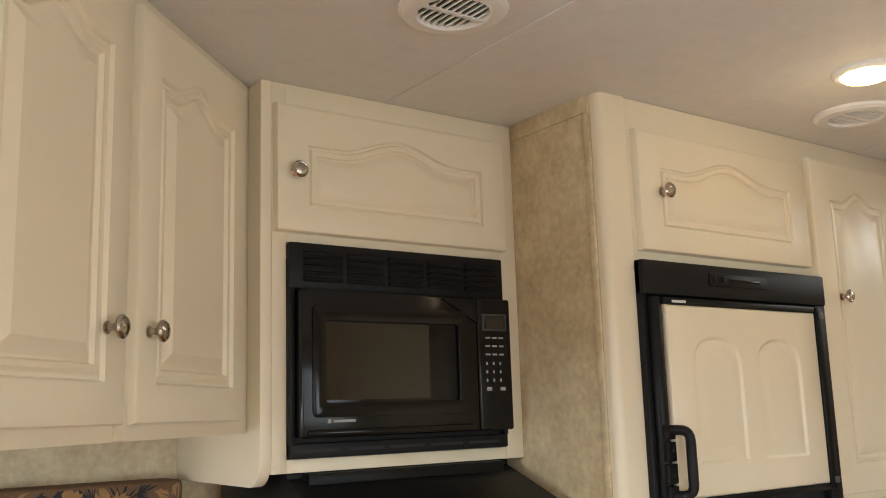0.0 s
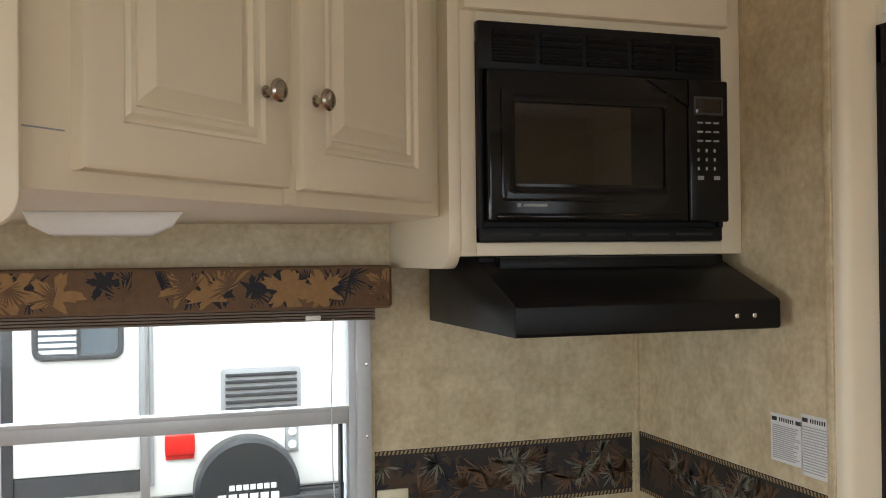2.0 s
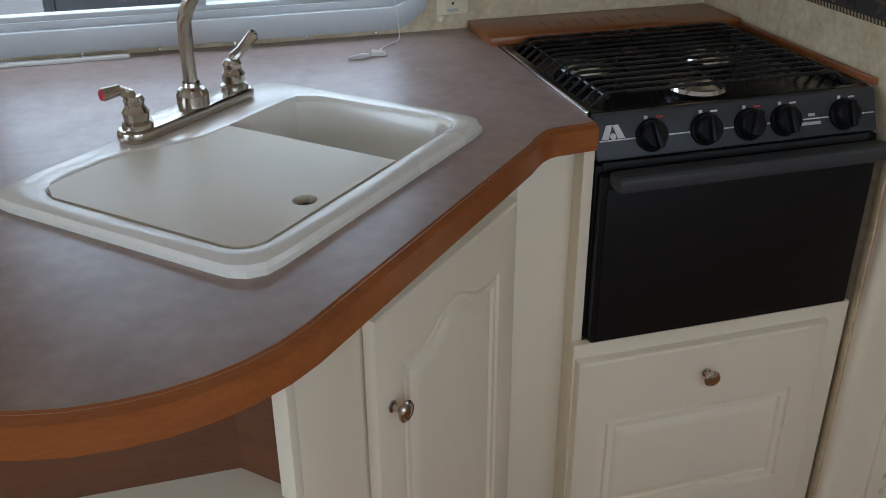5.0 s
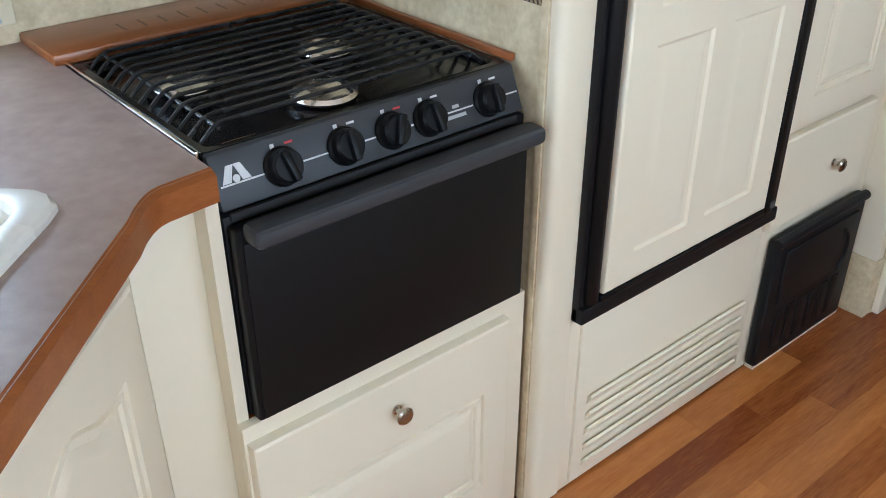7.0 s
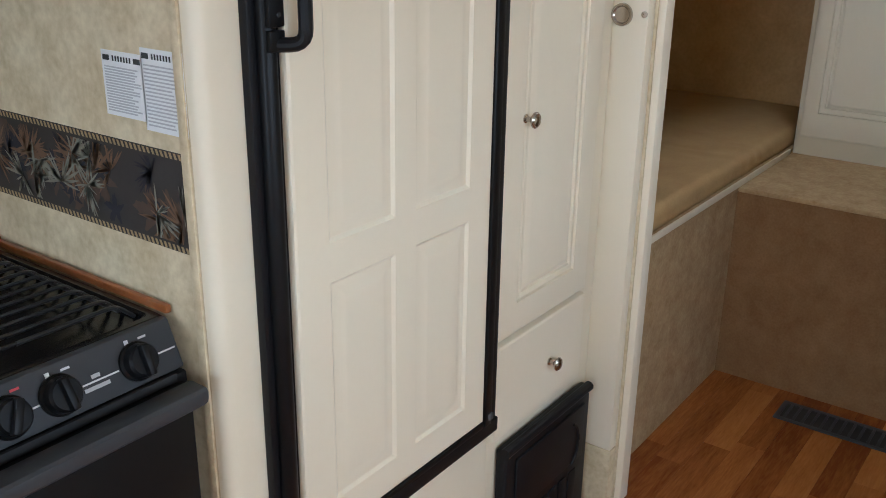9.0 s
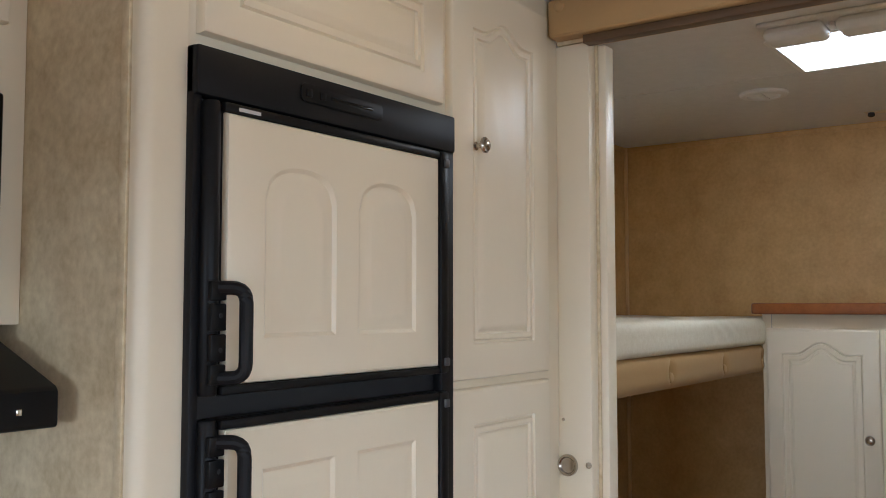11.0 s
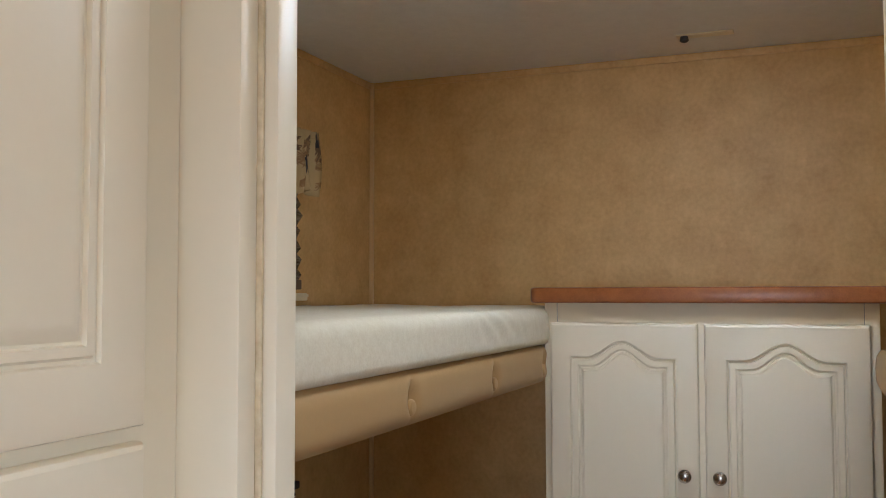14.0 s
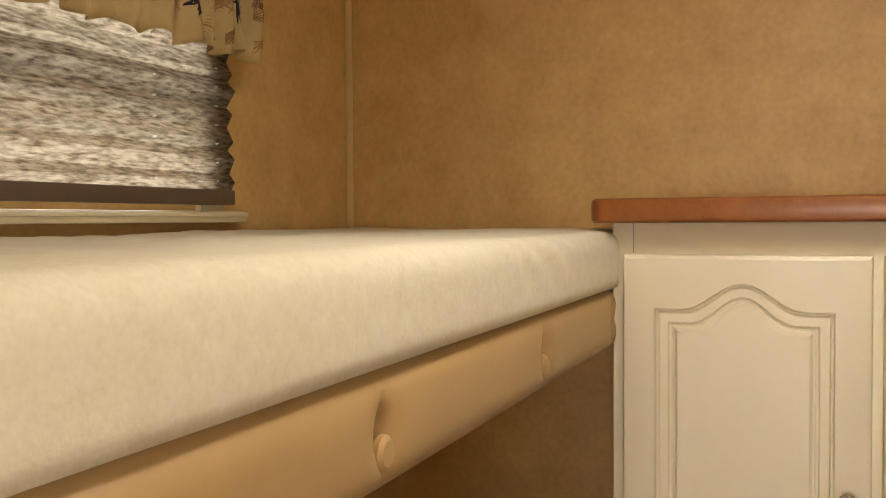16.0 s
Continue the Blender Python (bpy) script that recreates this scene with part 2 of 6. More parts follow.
def blind_material():
    """Pleated shade cloth: fibrous, lets daylight through."""
    m = bpy.data.materials.new("pleated_shade_cloth")
    m.use_nodes = True
    n, l = m.node_tree.nodes, m.node_tree.links
    b, out = n["Principled BSDF"], n["Material Output"]
    tc = n.new("ShaderNodeTexCoord")
    nz = n.new("ShaderNodeTexNoise")
    nz.inputs["Scale"].default_value, nz.inputs["Detail"].default_value = 90, 6
    mp = n.new("ShaderNodeMapping")
    mp.inputs["Scale"].default_value = (0.45, 1.0, 2.2)
    l.new(tc.outputs["Object"], mp.inputs["Vector"])
    l.new(mp.outputs[0], nz.inputs["Vector"])
    rp = n.new("ShaderNodeValToRGB")
    rp.color_ramp.elements[0].position, rp.color_ramp.elements[1].position = 0.30, 0.70
    rp.color_ramp.elements[0].color, rp.color_ramp.elements[1].color = (0.075, 0.050, 0.030, 1), (0.24, 0.185, 0.125, 1)
    l.new(nz.outputs["Fac"], rp.inputs[0])
    l.new(rp.outputs[0], b.inputs["Base Color"])
    b.inputs["Roughness"].default_value = 0.9
    thin = n.new("ShaderNodeValToRGB")
    thin.color_ramp.elements[0].position, thin.color_ramp.elements[1].position = 0.32, 0.66
    thin.color_ramp.elements[0].color, thin.color_ramp.elements[1].color = (0.12, 0.080, 0.045, 1), (0.54, 0.455, 0.345, 1)
    l.new(nz.outputs["Fac"], thin.inputs[0])
    tr = n.new("ShaderNodeBsdfTranslucent")
    l.new(thin.outputs[0], tr.inputs[0])
    mx = n.new("ShaderNodeMixShader")
    mx.inputs[0].default_value = 0.55
    l.new(b.outputs[0], mx.inputs[1])
    l.new(tr.outputs[0], mx.inputs[2])
    l.new(mx.outputs[0], out.inputs[0])
    return m


SHADE = blind_material()

# ---- mesh helpers ----


def root_place(ob):
    v = Vector((0, 0, 0))
    while ob is not None:
        v += ob.location
        ob = ob.parent
    return v


def smooth_mesh(me, angle=24):
    for p in me.polygons:
        p.use_smooth = True
    me.set_sharp_from_angle(angle=radians(angle))


def part(name, bm, material, parent=None, label="", smooth=True, angle=24):
    """One mesh object, given in world metres, under a thing or a part."""
    if parent is not None:
        bmesh.ops.translate(bm, verts=bm.verts, vec=-root_place(parent))
    bmesh.ops.recalc_face_normals(bm, faces=bm.faces)
    me = bpy.data.meshes.new(name)
    bm.to_mesh(me)
    bm.free()
    me.materials.append(material)
    if smooth:
        smooth_mesh(me, angle)
    ob = new(name, me)
    ob.parent = parent
    if label:
        ob["label"] = label
    return ob


def stuff(ob):
    ob["kind"] = "stuff"
    return ob


def thing(name, x, y, z, label, category, group="", kind=""):
    ob = new(name)
    ob.empty_display_size = 0.05
    ob.location = (x, y, z)
    return tagged(ob, label, category, group, kind)


def join(*bms):
    out = bms[0]
    for b in bms[1:]:
        me = bpy.data.meshes.new("tmp")
        b.to_mesh(me)
        b.free()
        out.from_mesh(me)
        bpy.data.meshes.remove(me)
    return out


def box(x0, x1, y0, y1, z0, z1, bev=0.0, seg=2):
    bm = bmesh.new()
    bmesh.ops.create_cube(bm, size=1)
    for v in bm.verts:
        v.co = Vector((x0 + (v.co.x + 0.5) * (x1 - x0), y0 + (v.co.y + 0.5) * (y1 - y0), z0 + (v.co.z + 0.5) * (z1 - z0)))
    if bev:
        bmesh.ops.bevel(bm, geom=bm.edges[:], offset=bev, segments=seg, profile=0.5, affect="EDGES")
    return bm


def place(bm, m):
    bmesh.ops.transform(bm, matrix=m, verts=bm.verts)
    return bm


def prism(pts, z0, z1, bev=0.0, seg=2):
    """A flat polygon in x, y raised from z0 to z1."""
    bm = bmesh.new()
    low = [bm.verts.new((x, y, z0)) for x, y in pts]
    top = [bm.verts.new((x, y, z1)) for x, y in pts]
    bm.faces.new(low)
    bm.faces.new(top)
    n = len(pts)
    for i in range(n):
        bm.faces.new((low[i], low[(i + 1) % n], top[(i + 1) % n], top[i]))
    bmesh.ops.recalc_face_normals(bm, faces=bm.faces)
    if bev:
        es = [e for e in bm.edges if abs(e.verts[0].co.z - e.verts[1].co.z) < 1e-6]
        bmesh.ops.bevel(bm, geom=es, offset=bev, segments=seg, profile=0.5, affect="EDGES")
    return bm


def rounded(x0, x1, y0, y1, r, n=6):
    """Corner points of a rounded rectangle; r is one radius or four (from the low left corner, turning left)."""
    rs = (r,) * 4 if not isinstance(r, tuple) else r
    out = []
    for (cx, cy, a0), q in zip(((x0, y0, 180), (x1, y0, 270), (x1, y1, 0), (x0, y1, 90)), rs):
        sx, sy = (1 if cx == x0 else -1), (1 if cy == y0 else -1)
        if q <= 0:
            out.append((cx, cy))
            continue
        for i in range(n + 1):
            a = radians(a0 + 90 * i / n)
            out.append((cx + sx * q + q * math.cos(a), cy + sy * q + q * math.sin(a)))
    return out


def rim(outer, inner, z0, z1, bev=0.0):
    """A ring between two outlines of equally many points."""
    bm = bmesh.new()
    n = len(outer)
    rows = [[bm.verts.new((x, y, z)) for x, y in pts] for pts, z in ((outer, z0), (outer, z1), (inner, z1), (inner, z0))]
    for k in range(4):
        a, b = rows[k], rows[(k + 1) % 4]
        for i in range(n):
            bm.faces.new((a[i], a[(i + 1) % n], b[(i + 1) % n], b[i]))
    bmesh.ops.recalc_face_normals(bm, faces=bm.faces)
    if bev:
        es = [e for e in bm.edges if e.calc_face_angle(0) > 1.0]
        bmesh.ops.bevel(bm, geom=es, offset=bev, segments=2, profile=0.5, affect="EDGES")
    return bm


STAND = Matrix(((1, 0, 0, 0), (0, 0, -1, 0), (0, 1, 0, 0), (0, 0, 0, 1)))  # x,y,z -> x,-z,y: flat outlines stood up, facing -y


def upright(bm, y):
    """Stands an x, z outline up; its height z0..z1 becomes the depth in front of the plane y."""
    return place(bm, Matrix.Translation((0, y, 0)) @ STAND)


def lathe(profile, m, seg=20):
    """A turned shape: radius and height along z, then the pose m."""
    bm = bmesh.new()
    rings = []
    for r, h in profile:
        if r < 1e-6:
            rings.append([bm.verts.new((0, 0, h))])
        else:
            rings.append([bm.verts.new((r * math.cos(2 * math.pi * i / seg), r * math.sin(2 * math.pi * i / seg), h)) for i in range(seg)])
    for a, b in zip(rings, rings[1:]):
        for i in range(seg):
            j = (i + 1) % seg
            if len(a) == 1 and len(b) > 1:
                bm.faces.new((a[0], b[i], b[j]))
            elif len(b) == 1 and len(a) > 1:
                bm.faces.new((a[i], a[j], b[0]))
            elif len(a) > 1:
                bm.faces.new((a[i], a[j], b[j], b[i]))
    return place(bm, m)


def tube(pts, r, seg=10, radii=None):
    """A round bar along points."""
    bm = bmesh.new()
    pts = [Vector(p) for p in pts]
    rings = []
    up = Vector((0.13, 0.31, 0.94))
    for i, p in enumerate(pts):
        d = (pts[min(i + 1, len(pts) - 1)] - pts[max(i - 1, 0)]).normalized()
        a = d.cross(up)
        if a.length < 0.05:
            a = d.cross(Vector((1, 0, 0)))
        a.normalize()
        b = d.cross(a)
        up = -a.cross(d) if False else up
        q = radii[i] if radii else r
        rings.append([bm.verts.new(p + q * (a * math.cos(2 * math.pi * k / seg) + b * math.sin(2 * math.pi * k / seg))) for k in range(seg)])
    for a, b in zip(rings, rings[1:]):
        for i in range(seg):
            bm.faces.new((a[i], a[(i + 1) % seg], b[(i + 1) % seg], b[i]))
    bm.faces.new(rings[0])
    bm.faces.new(rings[-1])
    return bm


def bend(pts, r, n=5):
    """Rounds the corners of a path."""
    pts = [Vector(p) for p in pts]
    out = [pts[0]]
    for a, b, c in zip(pts, pts[1:], pts[2:]):
        p, q = b + (a - b).normalized() * r, b + (c - b).normalized() * r
        for i in range(n + 1):
            t = i / n
            out.append((1 - t) ** 2 * p + 2 * t * (1 - t) * b + t * t * q)
    out.append(pts[-1])
    return out


def arch_loop(x0, x1, z0, z1, arch, d, n=18):
    """A panel outline, drawn in by d; arch over 0: cathedral top, under 0: round top."""
    x0, x1, z0, z1 = x0 + d, x1 - d, z0 + d, z1 - d
    pts = [(x0, z0), (x1, z0)]
    for i in range(n + 1):
        u = 1 - i / n
        s = abs(2 * u - 1)
        if arch < 0:
            rise = math.sqrt(max(0.0, 1 - s ** 2.4))
        else:
            rise = 0.5 * (1 + math.cos(math.pi * s / 0.68)) if s < 0.68 else 0.0
        pts.append((x0 + u * (x1 - x0), z1 - abs(arch) * (1 - rise)))
    return pts


def panel_door(w, h, t, cells, steps=((0, 0), (0.0020, -0.0055), (0.0055, -0.0065), (0.0085, -0.0015), (0.0175, -0.0015), (0.0195, -0.0065), (0.0225, -0.0065), (0.034, 0.0005), (0.040, 0.0015))):
    """A moulded cabinet door: x 0..w, z 0..h, its back on y = 0, its face at y = -t. cells: x0, x1, z0, z1, margins (left, right, low, top), arch."""
    bm = bmesh.new()
    e = min(0.007, t * 0.5)

    def ring(pts, y):
        return [bm.verts.new((x, y, z)) for x, z in pts]

    def bridge(a, b):
        for i in range(len(a)):
            j = (i + 1) % len(a)
            bm.faces.new((a[i], a[j], b[j], b[i]))

    def rect(d):
        return [(d, d), (w - d, d), (w - d, h - d), (d, h - d)]

    back, side, mid, edge = ring(rect(0), 0), ring(rect(0), -t + e), ring(rect(e * 0.3), -t + e * 0.3), ring(rect(e), -t)
    bm.faces.new(back)
    bridge(back, side)
    bridge(side, mid)
    bridge(mid, edge)
    for cx0, cx1, cz0, cz1, (ml, mr, mb, mt), arch in cells:
        cx0, cx1, cz0, cz1 = max(cx0, e), min(cx1, w - e), max(cz0, e), min(cz1, h - e)
        base = (cx0 + ml, cx1 - mr, cz0 + mb, cz1 - mt)
        first = arch_loop(*base, arch, 0)
        n = len(first)
        outer = [(cx0, cz0), (cx1, cz0), (cx1, cz1)] + [(first[i][0], cz1) for i in range(3, n - 1)] + [(cx0, cz1)]
        prev = ring(outer, -t)
        for d, dy in steps:
            cur = ring(arch_loop(*base, arch, d), -t - dy)
            bridge(prev, cur)
            prev = cur
        bm.faces.new(prev)
    bmesh.ops.remove_doubles(bm, verts=bm.verts, dist=1e-5)
    return bm


KNOB = [(0.0085, 0), (0.0085, 0.002), (0.005, 0.004), (0.005, 0.012), (0.010, 0.016), (0.0152, 0.020), (0.0155, 0.023), (0.0125, 0.026), (0.011, 0.0255), (0.006, 0.0275), (0, 0.028)]
FACE_SOUTH = Matrix.Rotation(radians(90), 4, "X")  # +z turned to -y
FACE_WEST = Matrix.Rotation(radians(-90), 4, "Y")  # +z turned to -x


def knob(parent, x, y, z, facing=FACE_SOUTH):
    return part("knob", lathe(KNOB, Matrix.Translation((x, y, z)) @ facing, 24), NICKEL, parent, "brushed nickel knob")


def bars(x0, x1, z0, z1, y, rows, ink, parent, name="printed_lines", seed=1, gap=0.45):
    """Unreadable print as plain bars on an upright face that looks to -y."""
    rnd = random.Random(seed)
    bm = bmesh.new()
    hgt = (z1 - z0) / rows
    out = None
    for i in range(rows):
        zz = z1 - (i + 0.5) * hgt
        b = box(x0, x0 + (x1 - x0) * rnd.uniform(0.7, 1.0), y - 0.0006, y, zz - hgt * gap / 2, zz + hgt * gap / 2)
        out = b if out is None else join(out, b)
    bm.free()
    return part(name, out, ink, parent)


def leaf_outline(kind, rnd):
    """A leaf in the unit square round the origin: lobed, or a slender frond."""
    pts = []
    if kind == "lobed":
        lobes, steps = 5, 40
        for i in range(steps + 1):
            a = radians(-140 + 280 * i / steps)
            tip = abs(math.cos(lobes * 0.5 * a * 180 / 140 * 0.78)) ** 1.6
            tooth = 1.0 + (0.09 if i % 2 else -0.09)
            r = (0.30 + 0.62 * tip) * tooth * rnd.uniform(0.9, 1.08)
            pts.append((r * math.sin(a), r * math.cos(a)))
        pts.append((0.0, -0.35))
    else:
        for i in range(9):
            t = i / 8
            pts.append((0.085 * math.sin(math.pi * t) ** 0.8 + 0.12 * t * t, -1 + 2 * t))
        for i in range(7, 0, -1):
            t = i / 8
            pts.append((-0.085 * math.sin(math.pi * t) ** 0.8 + 0.12 * t * t, -1 + 2 * t))
    return pts


def leaf_print(u0, u1, v0, v1, put, count, kinds, size, seed):
    """Flat printed leaves scattered over a strip; put(u, v) gives the place in the world."""
    rnd = random.Random(seed)
    bm = bmesh.new()
    for k in range(count):
        cu, cv = rnd.uniform(u0, u1), rnd.uniform(v0 + size * 0.3, v1 - size * 0.3)
        kind = rnd.choice(kinds)
        shapes = [(0, 1.0)] if kind == "lobed" else [(rnd.uniform(-105, 105), rnd.uniform(0.35, 1.0)) for _ in range(24)] if kind == "spray" else [(a, rnd.uniform(0.45, 1.0)) for a in range(-84, 85, 14)]
        turn = rnd.uniform(0, 360)
        for da, sc in shapes:
            a = radians(turn + da)
            s = size * sc * rnd.uniform(0.7, 1.0) * (0.62 if kind == "lobed" else 0.5)
            vs = []
            for px, py in leaf_outline(kind, rnd):
                if kind != "lobed":
                    py += 1.0
                u = cu + s * (px * math.cos(a) - py * math.sin(a))
                v = cv + s * (px * math.sin(a) + py * math.cos(a))
                vs.append(bm.verts.new(put(min(max(u, u0), u1), min(max(v, v0), v1), k)))
            if kind == "lobed":
                mid = bm.verts.new(put(min(max(cu, u0), u1), min(max(cv, v0), v1), k))
                for p, q in zip(vs, vs[1:] + vs[:1]):
                    bm.faces.new((mid, p, q))
            else:
                bm.faces.new(vs)
    bmesh.ops.triangulate(bm, faces=bm.faces)
    return bm

# ---- the large structure ----
YW, XP, YF, ZC = 2.34, 1.606, 1.67, 2.225   # window wall, partition, cabinet faces, ceiling
W1 = (0.085, 0.965, 0.925, 1.50)           # kitchen window opening: x0, x1, z0, z1
W2 = (3.30, 3.985, 1.56, 1.95)              # bunk window opening


def wall_strip(x0, x1, y0, y1, z0, z1):
    return box(x0, x1, y0, y1, z0, z1)


wall = thing("wall_north", 0.8, YW, 0, "beige mottled wallpapered wall with a window over the counter", "wall", kind="structure")
part("wall_panel", join(box(-3.0, W1[0], YW, YW + 0.06, 0, ZC), box(W1[0], W1[1], YW, YW + 0.06, 0, W1[2]), box(W1[0], W1[1], YW, YW + 0.06, W1[3], ZC), box(W1[1], 2.66, YW, YW + 0.06, 0, ZC)), PAPER, wall)
wall_b = thing("wall_north_bunk", 3.6, YW, 0, "tan mottled wallpapered wall behind the bunks", "wall", kind="structure")
part("wall_panel", join(box(2.66, W2[0], YW, YW + 0.06, 0, ZC), box(W2[0], W2[1], YW, YW + 0.06, 0, W2[2]), box(W2[0], W2[1], YW, YW + 0.06, W2[3], ZC), box(W2[1], 4.62, YW, YW + 0.06, 0, ZC)), PAPER_BUNK, wall_b)
wall_e = thing("wall_east", 4.55, 0.7, 0, "tan mottled wallpapered end wall of the bunk room", "wall", kind="structure")
part("wall_panel", box(4.55, 4.61, -1.0, YW, 0, ZC), PAPER_BUNK, wall_e)
part("panel_seam", box(4.5475, 4.55, 1.055, 1.058, 1.5, ZC), PAPER_BUNK, wall_e)
wall_s = thing("wall_south", 0.8, -1.0, 0, "beige wallpapered wall with windows", "wall", kind="structure")
part("wall_panel", join(box(-3.0, -0.25, -1.0, -0.95, 0, ZC), box(1.25, 1.65, -1.0, -0.95, 0, ZC), box(2.35, 4.55, -1.0, -0.95, 0, ZC), box(-0.25, 1.25, -1.0, -0.95, 0, 0.95), box(-0.25, 1.25, -1.0, -0.95, 1.75, ZC), box(1.65, 2.35, -1.0, -0.95, 0, 0.95), box(1.65, 2.35, -1.0, -0.95, 1.75, ZC)), PAPER, wall_s)
wall_w = thing("wall_west", -3.0, 0.7, 0, "beige wallpapered wall with a window", "wall", kind="structure")
part("wall_panel", join(box(-3.05, -3.0, -1.0, -0.25, 0, ZC), box(-3.05, -3.0, 1.45, YW, 0, ZC), box(-3.05, -3.0, -0.25, 1.45, 0, 0.85), box(-3.05, -3.0, -0.25, 1.45, 1.75, ZC)), PAPER, wall_w)
# partition beside the stove
wall_p = thing("wall_partition", XP, 2.0, 0, "beige mottled wallpapered partition beside the stove", "wall", kind="structure")
part("wall_panel", box(XP, XP + 0.02, 1.695, YW, 0, ZC), PAPER, wall_p)
part("corner_trim", box(XP - 0.010, XP, YW - 0.010, YW, 0.90, 1.40, 0.002), PAPER, wall_p)
part("edge_trim", box(XP - 0.004, XP, 1.697, 1.712, 0.0, ZC, 0.001), PAPER, wall_p)
part("top_trim", box(XP - 0.005, XP, 1.70, 1.93, ZC - 0.035, ZC, 0.001), PAPER, wall_p)
# partition of the bunk room, beyond the doorway
wall_d = thing("wall_doorway", 2.82, 0.2, 0, "beige mottled wallpapered partition beside the bunk room doorway", "wall", kind="structure")
part("wall_panel", box(2.751, 2.791, -0.95, 0.948, 0, ZC), PAPER, wall_d)
part("lintel", box(2.705, 2.75, -0.95, 1.67, 2.132, ZC), PAPER, wall_d)
part("back_panel", box(2.66, 2.70, 1.70, YW, 0, ZC), PAPER_BUNK, wall_d)
part("wall_end_trim", box(2.748, 2.794, 0.946, 0.959, 0, ZC - 0.002, 0.003), PAPER, wall_d)

bm = box(-3.0, 4.61, -1.0, YW, ZC, ZC + 0.05)
me = bpy.data.meshes.new("ceiling")
join(bm, box(1.285, 1.305, -0.95, 1.94, ZC - 0.002, ZC, 0.0008), box(3.64, 3.662, -0.95, YW, ZC - 0.002, ZC, 0.0008), box(2.49, 2.51, -0.95, 1.67, ZC - 0.002, ZC, 0.0008), box(-1.1, -1.08, -0.95, YW, ZC - 0.002, ZC, 0.0008)).to_mesh(me)
me.materials.append(CEILING)
ceil = tagged(new("ceiling", me), "white textured ceiling panels with flat seam strips", "ceiling", kind="structure")

floor = thing("floor", 1.5, 0.5, 0, "red-brown wood-look plank floor", "floor", kind="structure")
part("subfloor", box(-3.0, 4.61, -1.0, YW, -0.06, -0.003), PLANK, floor)

# ---- kitchen: wallpaper border ----


def border_north(x0, x1, name, seed):
    t = thing(name, (x0 + x1) / 2, YW, 0.98, "dark leaf-patterned wallpaper border with rope edges", "wallpaper border", kind="structure")
    part("strip", box(x0, x1, YW - 0.0012, YW - 0.0002, 0.978, 1.114), BORDER, t)
    for zz in (0.983, 1.109):
        stuff(part("rope_edge", rope(lambda u, v, k: (u, YW - 0.0020, v), x0, x1, zz), ROPE, t))
    print_leaves(t, x0, x1, 0.991, 1.101, lambda d: lambda u, v, k: (u, YW - d - 0.00002 * k, v), seed)


def print_leaves(t, u0, u1, v0, v1, layer, seed):
    """The border's print: brown blotches, dark foliage and pale sprays of narrow leaves."""
    n = max(3, int((u1 - u0) * 30))
    for m, d, count, kinds, size, k in ((LEAF_DARK, 0.0018, n, ["lobed"], 0.075, 0), (NAVY, 0.0024, n, ["spray", "lobed"], 0.055, 1), (LEAF_BROWN, 0.0030, int(n * 0.8), ["spray"], 0.066, 2), (LEAF_GREY, 0.0036, n // 2 + 1, ["spray"], 0.060, 3)):
        stuff(part("leaf_pattern", leaf_print(u0, u1, v0, v1, layer(d), count, kinds, size, seed + k), m, t, smooth=False))


def rope(put, u0, u1, v):
    bm = bmesh.new()
    step = 0.009
    for i in range(int((u1 - u0) / step)):
        a = u0 + i * step
        bm.faces.new([bm.verts.new(put(a + du, v + dv, 0)) for du, dv in ((0, -0.004), (0.005, -0.004), (0.008, 0.004), (0.003, 0.004))])
    return bm


border_north(0.985, 1.59, "wallpaper_border", 5)
border_north(-0.30, 0.068, "wallpaper_border", 8)
bd = thing("wallpaper_border", XP, 2.0, 0.98, "dark leaf-patterned wallpaper border with rope edges", "wallpaper border", kind="structure")
part("strip", box(XP - 0.0012, XP - 0.0002, 1.713, YW - 0.010, 0.982, 1.118), BORDER, bd)
for zz in (0.987, 1.113):
    stuff(part("rope_edge", rope(lambda u, v, k: (XP - 0.0020, u, v), 1.713, YW - 0.01, zz), ROPE, bd))
print_leaves(bd, 1.714, YW - 0.011, 0.995, 1.105, lambda d: lambda u, v, k: (XP - d - 0.00002 * k, u, v), 31)

# ---- kitchen window ----
win = thing("window_1", 0.525, YW, 0.9, "white aluminium framed window with a sliding lower half", "window", kind="structure")
ox = rounded(0.058, 0.976, 0.900, 1.503, 0.085, 8)
ix = rounded(0.098, 0.945, 0.945, 1.485, 0.055, 8)
part("window_frame", upright(rim(ox, ix, 0.0, 0.016, 0.003), YW), ALU, win)
mid = rounded(0.090, 0.953, 0.937, 1.493, 0.060, 8)
inn = rounded(0.112, 0.930, 0.960, 1.470, 0.045, 8)
part("inner_frame", upright(rim(mid, inn, -0.055, 0.004, 0.002), YW), ALU, win)
part("cross_rail", box(0.112, 0.930, YW - 0.004, YW + 0.035, 1.178, 1.214, 0.003), ALU, win)
part("upper_lip", box(0.112, 0.930, YW - 0.010, YW + 0.0, 1.206, 1.216, 0.002), ALU, win)
part("mullion", box(0.518, 0.536, YW + 0.004, YW + 0.03, 0.958, 1.178, 0.002), ALU, win)
part("sash_track", box(0.112, 0.930, YW + 0.002, YW + 0.03, 0.958, 0.970, 0.002), ALU, win)
part("sash_stile", box(0.114, 0.126, YW + 0.002, YW + 0.03, 0.97, 1.178, 0.002), RUBBER, win)
part("sash_stile", box(0.913, 0.918, YW + 0.002, YW + 0.03, 0.97, 1.178, 0.001), RUBBER, win)
